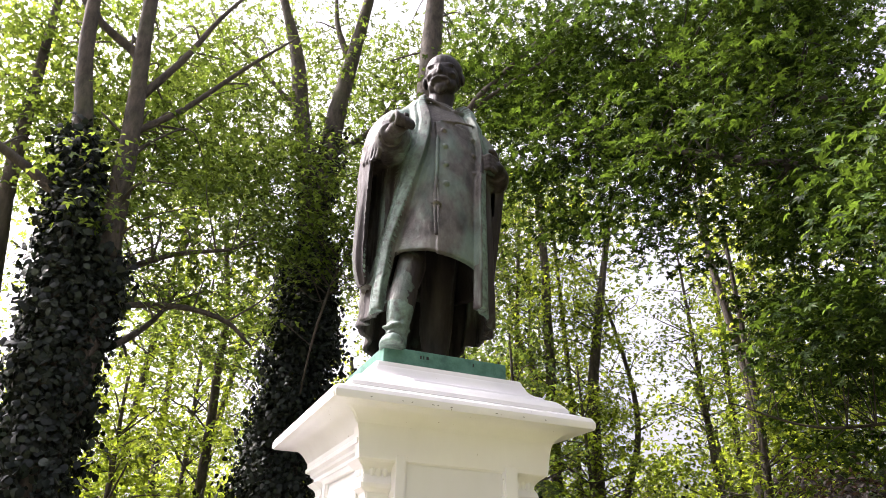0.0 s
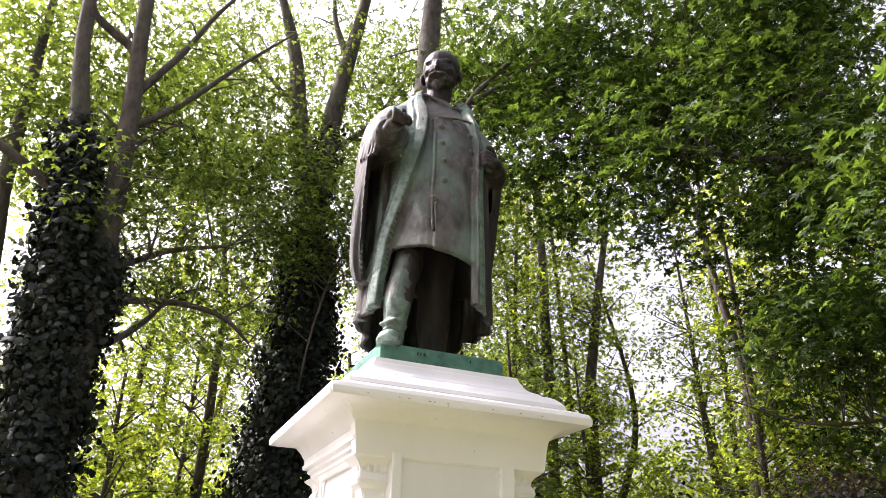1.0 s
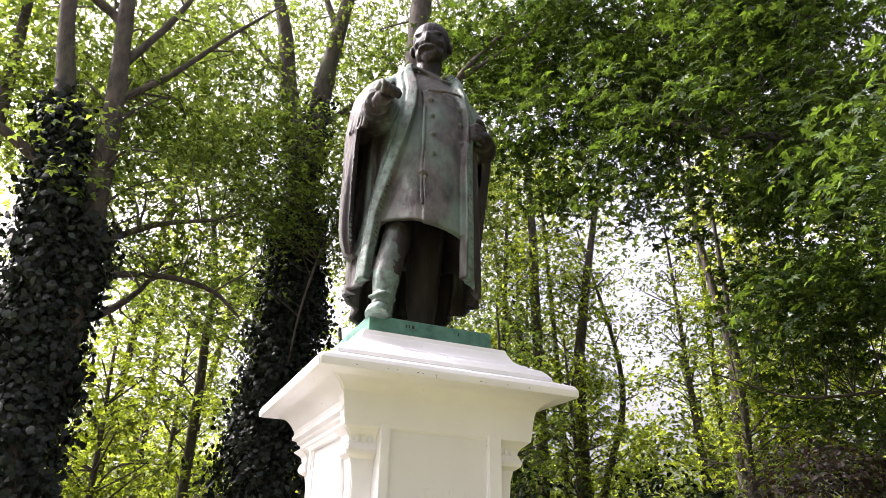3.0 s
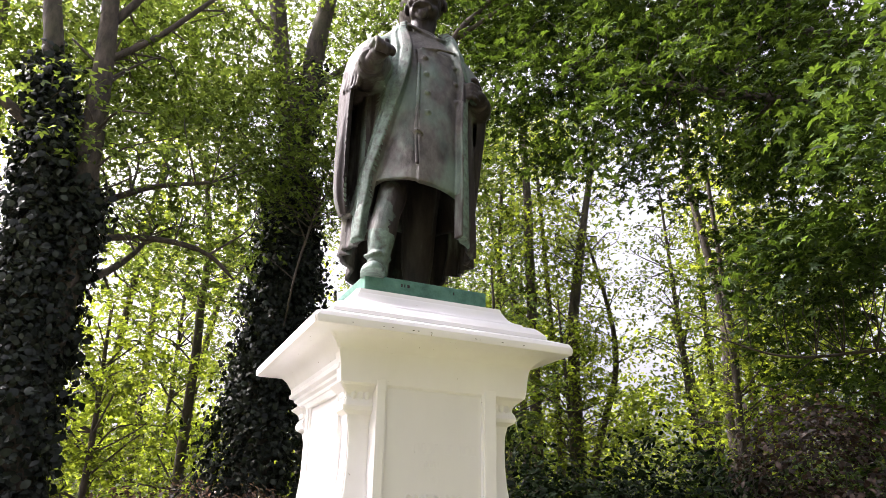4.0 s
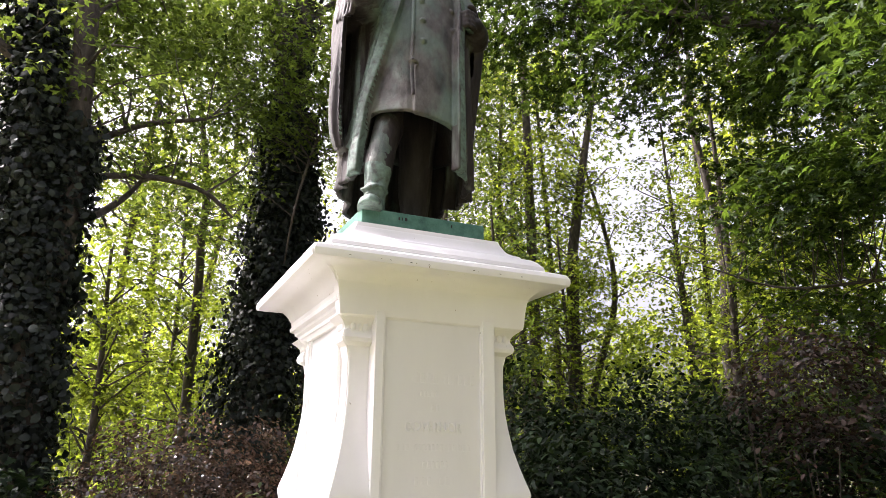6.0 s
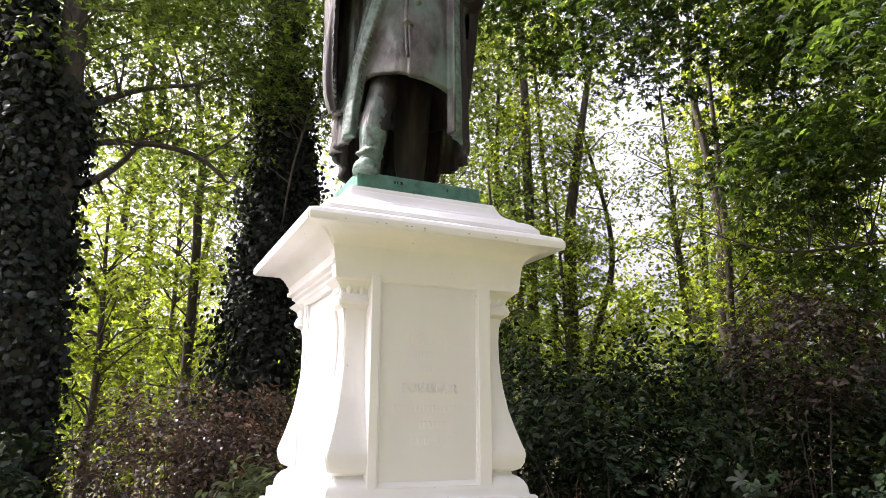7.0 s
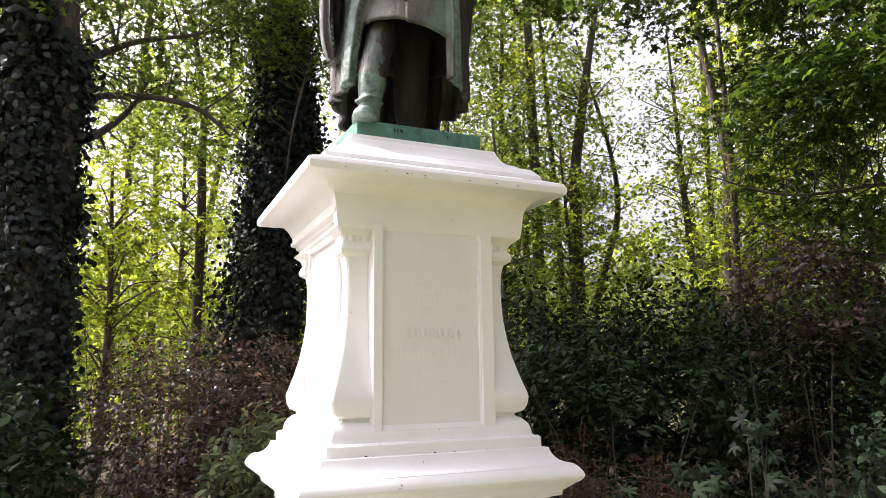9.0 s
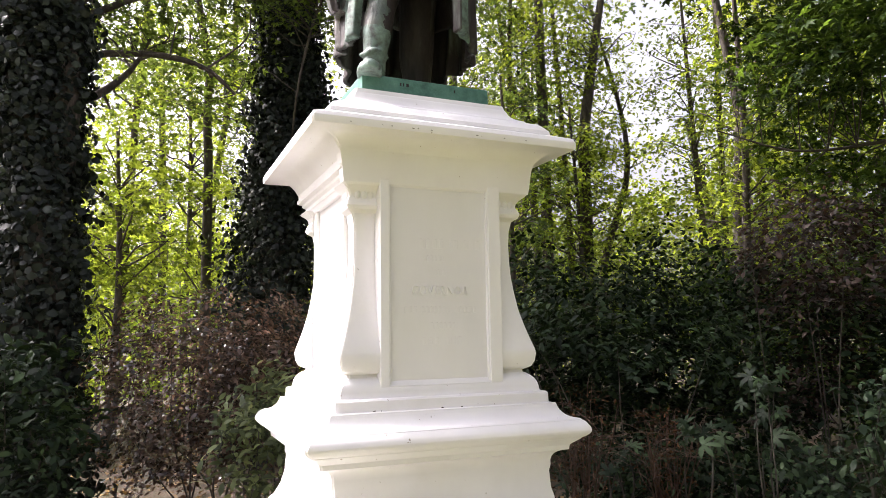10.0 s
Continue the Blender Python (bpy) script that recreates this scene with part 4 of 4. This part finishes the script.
tree("forked tree with its lower trunk wrapped in ivy", [
    [(.15, 5.9, -.1, .34), (.15, 5.88, 2.2, .30), (.3, 5.83, 4.0, .27), (.36, 5.8, 5.5, .25), (.3, 5.81, 6.9, .23), (.12, 5.85, 8.2, .17), (-.14, 5.89, 9.3, .15), (-.36, 5.92, 10.6, .12), (-.86, 5.97, 12.2, .06)],
    [(.28, 5.81, 7.3, .2), (.38, 5.8, 8.4, .18), (.46, 5.79, 9.5, .16), (.63, 5.75, 10.8, .13), (.85, 5.7, 12.6, .09), (1.0, 5.7, 14.5, .04)]],
    [(-.3, 7.2, 10.5, 3.0, 2.0, 2.6, 250), (-.2, 5.2, 7.2, 1.7, 1.2, 1.1, 105), (.3, 4.9, 6.3, 1.1, .6, .6, 40), (-1.4, 6.2, 8.6, 1.6, 1.2, 1.6, 90), (1.4, 6.4, 7.6, 1.4, 1.2, 1.4, 40), (-.9, 6.0, 5.4, 1.2, .9, .9, 40)], 12, LEAF_LIT, size=.07, per=30,
    limbs=[[(1.5, 5.0, 7.3, .012), (1.33, 5.0, 6.98, .016), (.9, 5.0, 6.63, .018), (.6, 5.0, 6.15, .019), (.42, 5.0, 5.49, .018), (.31, 5.0, 4.89, .015), (.3, 5.3, 4.3, .012)], [(.6, 5.76, 10.6, .07), (.3, 5.9, 11.6, .05), (.2, 6, 12.8, .03)], [(.4, 5.8, 8.5, .06), (1.2, 6.2, 9.6, .05), (1.9, 6.4, 11, .03)], [(-.1, 5.9, 9.2, .05), (-.8, 6.2, 10.2, .04), (-1.5, 6.3, 10.8, .025)]],
    ivy=[(0, 6.9, .46, 26000), (0, 8.3, .10, 1500), (1, 8.9, .12, 900)])
tree("tall straight brown-barked tree", [
    [(1.5, 4.6, -.1, .24), (1.5, 4.5, 4, .21), (1.58, 4.42, 7.8, .19), (1.64, 4.4, 10, .18), (1.7, 4.38, 11.6, .15), (1.8, 4.3, 15, .07)]],
    # two unseen masses near z 13.8 added to shade the overhanging tree
    [(2.2, 6.4, 10.2, 2.4, 1.6, 2.4, 200), (2.4, 5.6, 6.6, 1.6, 1.2, 1.2, 60), (2.9, 5.4, 9.4, 1.3, 1.1, 2.0, 75), (3.3, 5.2, 11.2, 1.5, 1.2, 1.8, 95), (-.6, 4.8, 13.7, 2.2, 1.8, 1.2, 110), (1.5, 4.3, 13.9, 2.1, 1.8, 1.2, 110), (2.6, 6.0, 8.2, 1.5, 1.2, 1.4, 40)], 13, LEAF_LIT, size=.07, per=32,
    limbs=[[(1.52, 4.5, 6.6, .06), (1.76, 3.27, 8.0, .048), (2.2, 3.05, 8.72, .040), (2.68, 2.77, 9.33, .032), (3.3, 2.4, 10.2, .02)], [(1.9, 3.2, 8.2, .034), (2.3, 2.9, 8.55, .028), (2.8, 2.6, 9.0, .022), (3.4, 2.2, 9.9, .012)], [(1.5, 4.5, 7.2, .05), (1.9, 4.4, 8.3, .045), (2.6, 4.2, 9.6, .03)]])
for seed, rows, blobs in (
    (14, [(-.55, 8.0, -.1, .09), (-.56, 7.97, 4.2, .075), (-.6, 7.95, 5.2, .07), (-.62, 7.95, 6.3, .06), (-.9, 8, 8, .04)], [(-1.2, 8.4, 6.6, 2.2, 1.6, 2.0, 80), (-1.6, 8.3, 3.6, 1.8, 1.2, 1.6, 70)]),
    (15, [(6.5, 8.8, -.1, .14), (6.45, 8.72, 5.2, .12), (6.4, 8.7, 7.7, .11), (6.4, 8.69, 8.9, .10), (6.3, 8.74, 12, .06)], [(5.8, 9.4, 9.4, 2.2, 1.6, 2.4, 70), (5.2, 9.0, 6.4, 1.6, 1.2, 1.6, 45)]),
    (16, [(7.15, 8.25, -.1, .15), (7.13, 8.22, 5.3, .125), (7.25, 8.12, 6.9, .11), (7.46, 7.97, 8.5, .085), (7.9, 7.8, 11, .04)], [(7.2, 8.6, 9.6, 1.6, 1.5, 2.2, 75), (7.3, 8.4, 6.6, 1.0, 1.1, 1.5, 36), (6.3, 8.6, 7.4, 1.6, 1.2, 1.6, 55), (6.6, 8.3, 4.6, 1.5, 1.2, 1.4, 60)]),
    (17, [(7.95, 4.85, -.1, .12), (7.92, 4.88, 3.3, .10), (8.05, 4.85, 5.3, .085), (7.92, 4.92, 6.7, .075), (7.8, 4.98, 7.7, .065), (7.6, 5.0, 9.5, .03)], [(9.0, 4.3, 7.6, 1.5, 1.5, 2.2, 75), (8.6, 5.5, 6.6, .9, 1.2, 2.0, 46), (8.7, 4.3, 4.4, 1.4, 1.3, 1.2, 45)]),
    (18, [(6.9, 9.7, -.1, .10), (6.65, 9.73, 6.4, .08), (6.4, 9.86, 7.3, .07), (6.2, 9.98, 8.5, .06), (5.9, 10.2, 11, .03)], [(5.4, 10.4, 8.2, 1.6, 1.2, 2.4, 45)]),
    (19, [(7.35, 4.15, -.1, .08), (7.32, 4.18, 3.0, .07), (7.42, 4.18, 4.6, .06), (7.3, 4.1, 8, .03)], [(8.2, 3.4, 5.2, 1.6, 1.4, 1.6, 60), (7.8, 4.2, 3.6, 1.0, 1.2, .9, 40)]),
    (20, [(-3.2, 5.2, -.1, .2), (-3.4, 5.0, 3.5, .17), (-3.62, 4.76, 5.8, .10), (-3.7, 4.74, 6.7, .085), (-3.9, 4.7, 10, .04)], [(-4.2, 6.4, 8.6, 1.9, 1.6, 2.2, 80), (-3.2, 7.8, 4.6, 1.6, 1.4, 1.5, 50)])):
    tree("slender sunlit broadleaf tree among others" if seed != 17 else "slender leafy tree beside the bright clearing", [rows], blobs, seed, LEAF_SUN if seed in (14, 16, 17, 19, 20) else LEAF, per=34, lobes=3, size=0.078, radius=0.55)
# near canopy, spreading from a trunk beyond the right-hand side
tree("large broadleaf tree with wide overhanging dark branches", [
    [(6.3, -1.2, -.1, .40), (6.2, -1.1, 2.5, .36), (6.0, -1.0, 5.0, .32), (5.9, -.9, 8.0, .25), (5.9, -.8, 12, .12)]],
    # unseen masses at y < -1.5 and at z 13 added to block light
    [(4.2, .9, 6.7, 2.0, 1.8, 1.6, 140), (3.5, 2.6, 7.8, 1.6, 1.3, 1.6, 135), (2.7, 3.3, 9.2, 1.2, 1.1, 1.2, 60), (6.2, 1.6, 8.6, 2.0, 1.8, 2.2, 215), (6.0, 1.2, 5.2, 1.3, 1.4, 1.3, 60), (5.0, -.3, 5.8, 1.4, 1.4, 1.2, 60), (4.6, 1.6, 9.2, 2.4, 2.4, 1.6, 240), (4.6, 4.0, 13.0, 3.4, 2.6, 1.2, 110), (6.2, -2.8, 7.4, 2.8, 2.6, 1.8, 190), (4.4, -3.0, 6.6, 1.8, 1.5, 1.0, 150), (4.4, .2, 4.3, .9, 1.0, .45, 44), (3.7, -1.7, 4.6, 1.2, .9, .6, 80), (3.3, -3.4, 5.4, 1.4, 1.2, .7, 100), (4.0, -5.2, 6.2, 1.9, 1.7, 1.3, 160), (5.6, .9, 3.6, 1.0, 1.1, .8, 26), (6.4, -3.6, 4.4, 2.4, 2.4, 2.2, 190)], 21, LEAF_DEEP_SHADE, per=38, lobes=5, size=0.082, radius=0.5, bark=BARK_DARK,
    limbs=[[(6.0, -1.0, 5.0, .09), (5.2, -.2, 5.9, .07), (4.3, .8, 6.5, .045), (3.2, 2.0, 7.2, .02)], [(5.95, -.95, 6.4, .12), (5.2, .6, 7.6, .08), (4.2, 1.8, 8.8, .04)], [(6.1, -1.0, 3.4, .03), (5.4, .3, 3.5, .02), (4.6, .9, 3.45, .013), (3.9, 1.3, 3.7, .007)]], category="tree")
# unseen tree, added only to keep sun off the left shrub
tree("unseen broadleaf tree added to shade the left-hand shrub", [[(-7.4, 5.4, -.1, .25), (-7.3, 5.5, 4, .2), (-7.2, 5.6, 8, .1)]], [(-7.3, 5.6, 7.2, 1.8, 1.8, 1.7, 110)], 26, LEAF, per=34, lobes=3, size=.12, radius=.5)
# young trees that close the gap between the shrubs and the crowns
# the leaf copy also stands for how lit each sapling is
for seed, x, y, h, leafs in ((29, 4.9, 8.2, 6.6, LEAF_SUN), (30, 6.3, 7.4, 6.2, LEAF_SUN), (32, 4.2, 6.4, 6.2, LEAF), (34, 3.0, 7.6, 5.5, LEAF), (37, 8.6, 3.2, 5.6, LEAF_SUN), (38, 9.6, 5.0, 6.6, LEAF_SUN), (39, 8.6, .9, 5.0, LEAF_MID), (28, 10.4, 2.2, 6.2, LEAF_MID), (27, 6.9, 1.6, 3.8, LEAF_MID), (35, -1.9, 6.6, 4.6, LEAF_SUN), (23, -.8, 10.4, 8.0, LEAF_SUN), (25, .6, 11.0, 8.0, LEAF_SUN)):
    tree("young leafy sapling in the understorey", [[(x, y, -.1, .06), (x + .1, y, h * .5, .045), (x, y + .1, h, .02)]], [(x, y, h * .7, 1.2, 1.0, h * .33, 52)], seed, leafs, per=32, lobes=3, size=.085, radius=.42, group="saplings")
# slender poles reaching for the light
for seed, x, y, lean in ((91, 5.2, 10.4, -.5), (95, 4.4, 9.2, .2), (92, 5.9, 9.6, .3), (93, 6.9, 10.6, .2), (94, 7.6, 9.4, -.4), (96, 9.5, 6.8, .2), (97, 9.2, 5.6, .4), (98, -1.9, 9.2, .4), (99, 3.6, 9.8, -.3)):
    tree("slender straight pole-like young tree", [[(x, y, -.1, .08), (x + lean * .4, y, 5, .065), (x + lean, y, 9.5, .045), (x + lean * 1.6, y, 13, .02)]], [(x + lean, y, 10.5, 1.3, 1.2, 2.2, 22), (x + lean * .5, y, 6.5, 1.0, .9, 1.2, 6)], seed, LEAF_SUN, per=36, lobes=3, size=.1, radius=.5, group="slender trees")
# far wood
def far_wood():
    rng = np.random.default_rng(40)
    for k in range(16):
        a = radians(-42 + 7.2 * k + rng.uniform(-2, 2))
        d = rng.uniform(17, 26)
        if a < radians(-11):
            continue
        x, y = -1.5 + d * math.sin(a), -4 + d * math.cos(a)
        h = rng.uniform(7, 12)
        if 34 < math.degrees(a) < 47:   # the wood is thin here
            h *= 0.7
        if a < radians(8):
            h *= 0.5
        # far crowns take the sunlit copy: their brightness sits in the leaf colour
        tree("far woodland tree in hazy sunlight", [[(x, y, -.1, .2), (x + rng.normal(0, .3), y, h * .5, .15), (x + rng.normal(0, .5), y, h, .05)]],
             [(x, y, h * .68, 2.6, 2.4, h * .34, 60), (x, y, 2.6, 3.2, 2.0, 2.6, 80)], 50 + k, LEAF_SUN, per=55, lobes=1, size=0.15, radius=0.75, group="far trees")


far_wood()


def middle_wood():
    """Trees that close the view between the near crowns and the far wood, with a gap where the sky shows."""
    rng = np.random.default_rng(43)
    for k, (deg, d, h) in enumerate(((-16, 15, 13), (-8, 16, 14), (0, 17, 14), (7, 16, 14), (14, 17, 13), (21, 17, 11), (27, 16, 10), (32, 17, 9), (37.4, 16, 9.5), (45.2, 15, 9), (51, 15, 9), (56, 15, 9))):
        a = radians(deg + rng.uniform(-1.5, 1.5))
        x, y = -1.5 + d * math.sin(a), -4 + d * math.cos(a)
        bend = rng.normal(0, .35, 4)
        # sunlit and backlit copies by turns, the light being in the leaf colour
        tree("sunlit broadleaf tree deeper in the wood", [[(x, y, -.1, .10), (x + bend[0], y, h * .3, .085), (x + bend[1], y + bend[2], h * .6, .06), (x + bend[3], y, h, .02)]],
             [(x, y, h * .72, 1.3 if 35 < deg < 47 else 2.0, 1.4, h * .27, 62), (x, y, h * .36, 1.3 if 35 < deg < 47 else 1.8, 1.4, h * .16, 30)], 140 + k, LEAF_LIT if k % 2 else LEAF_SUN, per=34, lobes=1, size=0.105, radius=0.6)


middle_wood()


def added_wood_behind():
    """Unseen wood added to close the clearing away from the statue and cut sky light."""
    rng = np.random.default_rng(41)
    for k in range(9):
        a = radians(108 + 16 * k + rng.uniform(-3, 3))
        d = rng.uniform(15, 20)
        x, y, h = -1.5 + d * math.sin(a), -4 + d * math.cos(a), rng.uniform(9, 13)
        tree("unseen woodland tree added across the clearing to cut sky light", [[(x, y, -.1, .2), (x, y, h * .5, .15), (x + .3, y, h, .05)]], [(x, y, h * .55, 3.2, 3.0, h * .45, 150)], 110 + k, LEAF_MID, per=26, lobes=1, size=0.32, radius=0.9, group="far trees", twigs=False)


added_wood_behind()
# two more unseen trees, put here to keep sky light off the right-hand shrubs
tree("unseen spreading broadleaf tree added to shade the right-hand shrubs", [[(9.5, -5.0, -.1, .3), (9.4, -5.0, 4, .25), (9.3, -5, 8, .1)]], [(9.2, -5.0, 4.8, 2.4, 3.0, 3.2, 170)], 132, LEAF_DEEP_SHADE, per=30, lobes=1, size=.2, radius=.7, group="far trees")
tree("unseen spreading broadleaf tree added to shade the right-hand shrubs", [[(6.0, -8.0, -.1, .35), (6.0, -7.9, 4, .3), (5.8, -7.8, 9, .12)]], [(5.8, -7.8, 6.6, 3.4, 2.6, 2.8, 150)], 131, LEAF, per=30, lobes=1, size=.2, radius=.8, group="far trees")
# light and shade set by leaf colour: sunlit copy left, shaded copies right
for seed, x, y, leafs in ((81, -4.4, 8.4, LEAF_SUN), (82, -2.6, 9.0, LEAF_SUN), (83, -.9, 9.4, LEAF_SUN), (84, 1.0, 9.6, LEAF_SUN), (85, 3.2, 10.0, LEAF), (86, 5.4, 9.8, LEAF), (87, 7.6, 8.6, LEAF_MID), (88, 9.2, 6.4, LEAF_MID), (80, 3.4, 4.6, LEAF_SHRUB), (77, 4.9, 3.4, LEAF_SHRUB), (89, 9.4, 3.6, LEAF_MID), (90, 9.0, .6, LEAF_DEEP_SHADE), (79, 6.2, 3.4, LEAF_DEEP_SHADE), (78, 7.4, 2.0, LEAF_DEEP_SHADE)):
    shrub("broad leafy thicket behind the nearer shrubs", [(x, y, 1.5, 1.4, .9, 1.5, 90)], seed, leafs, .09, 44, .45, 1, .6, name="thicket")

for seed, x, y, z in ((101, -1.9, 8.0, 2.4), (103, -.4, 9.0, 2.8)):
    shrub("tall sunlit yellow-green thicket behind the copper shrub", [(x, y, z, .9, .5, 1.6, 22)], seed, LEAF_SUN, .08, 26, .42, 3, .6, stems=1, name="thicket")

# ---- undergrowth ----
shrub("dense copper-leaved shrub catching spots of sun", [(-1.0, 3.1, 1.1, 1.0, .6, 1.05, 170), (-.3, 3.0, 1.25, .7, .5, .85, 100)], 61, LEAF_COPPER, .062, 52, .24, stems=3, thick=.05)
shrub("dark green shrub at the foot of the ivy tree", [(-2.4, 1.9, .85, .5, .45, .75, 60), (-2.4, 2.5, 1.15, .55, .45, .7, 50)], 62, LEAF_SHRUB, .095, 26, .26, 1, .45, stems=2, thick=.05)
shrub("green leafy elder bush beside the pedestal", [(-.62, 2.0, .62, .40, .35, .6, 40), (-.42, 2.15, 1.05, .3, .3, .4, 22)], 63, LEAF_ELDER, .095, 20, .2, 1, .42, stems=3, thick=.06, face=(-.2, -.4))
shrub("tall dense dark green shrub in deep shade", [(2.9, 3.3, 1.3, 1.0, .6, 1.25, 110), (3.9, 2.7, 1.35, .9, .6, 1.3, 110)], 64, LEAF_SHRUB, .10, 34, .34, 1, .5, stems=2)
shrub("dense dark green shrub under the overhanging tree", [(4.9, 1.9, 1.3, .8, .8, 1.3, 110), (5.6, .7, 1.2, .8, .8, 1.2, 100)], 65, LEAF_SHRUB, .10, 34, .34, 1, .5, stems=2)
shrub("open leafy shrub with pale grey-green sprays", [(2.35, 2.3, 1.75, .6, .45, .35, 34), (3.1, 2.0, 1.55, .7, .5, .4, 36), (3.9, 1.4, 1.5, .6, .5, .4, 28)], 73, LEAF_CHESTNUT, .11, 14, .26, 1, .42, stems=1, thick=.04)
shrub("tall dark copper-leaved bush in the shade", [(4.7, .8, 2.4, .8, .7, .65, 75), (5.0, 1.3, 1.4, .6, .5, .9, 40)], 70, LEAF_COPPER_SHADE, .07, 40, .3, 1, .55, stems=2)
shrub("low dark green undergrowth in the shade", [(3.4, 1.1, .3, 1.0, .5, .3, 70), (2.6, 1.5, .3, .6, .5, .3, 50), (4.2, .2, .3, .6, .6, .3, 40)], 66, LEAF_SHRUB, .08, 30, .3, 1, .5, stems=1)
for seed, blob, size in ((67, (3.0, .12, 1.2, .15, .10, .32, 9), .13), (69, (2.62, .4, .8, .28, .14, .14, 9), .12), (75, (3.45, .3, .66, .3, .14, .16, 9), .12), (76, (2.2, .9, .55, .2, .14, .12, 5), .11)):
    shrub("young chestnut seedling with large palmate leaves", [blob], seed, LEAF_CHESTNUT, size, 2, .12, 5, .46, stems=1, thick=.03, face=(-.5, -.8))
shrub("leafy green bramble at the edge of the clearing", [(3.5, .05, .42, .55, .3, .3, 32)], 74, LEAF_CHESTNUT, .085, 12, .18, 1, .5, stems=1, thick=.05, face=(-.2, -.4))
shrub("glossy broad-leaved laurel bush", [(3.25, -.75, .95, .36, .35, .45, 34)], 68, LEAF_CHESTNUT, .10, 12, .2, 1, .45, thick=.05)


def dry_stalks(x, y, h, seed, label):
    rng = np.random.default_rng(seed)
    root = thing("dead_plant", label, "dead plant", "undergrowth", at=(x, y, 0))
    t = Tubes()
    for k in range(22):
        a, b = rng.normal(0, .09, 2), rng.normal(0, .11, 2)
        top = h * rng.uniform(.55, 1.05)
        t.add(smooth_path([(x + a[0], y + a[1], -.02, .007), (x + b[0], y + b[1], top * .6, .005), (x + b[0] * 1.6, y + b[1] * 1.3, top, .002)], 5), 5)
        for j in range(3):
            z = top * rng.uniform(.5, .95)
            c = rng.normal(0, .14, 2)
            t.add(smooth_path([(x + b[0], y + b[1], z, .004), (x + b[0] + c[0], y + b[1] + c[1], z + .1, .003), (x + b[0] + 2 * c[0], y + b[1] + 2 * c[1], z + .08, .0015)], 3), 4)
    part_mesh("stalk", t.mesh("stalk", DRY), root)
    n = 420
    p = np.stack([x + rng.normal(0, .13, n), y + rng.normal(0, .12, n), rng.uniform(.15, h, n)], -1)
    part_mesh("withered_foliage", leaf_mesh("withered_foliage", p, rng.normal(size=(n, 3)), .045, LEAF_WITHER, rng, 1, .4), root)


dry_stalks(1.92, 1.0, 1.2, 71, "dry brown dead stalks with withered leaves")
dry_stalks(2.6, .8, 1.0, 72, "thin dry brown stalks in the shade")
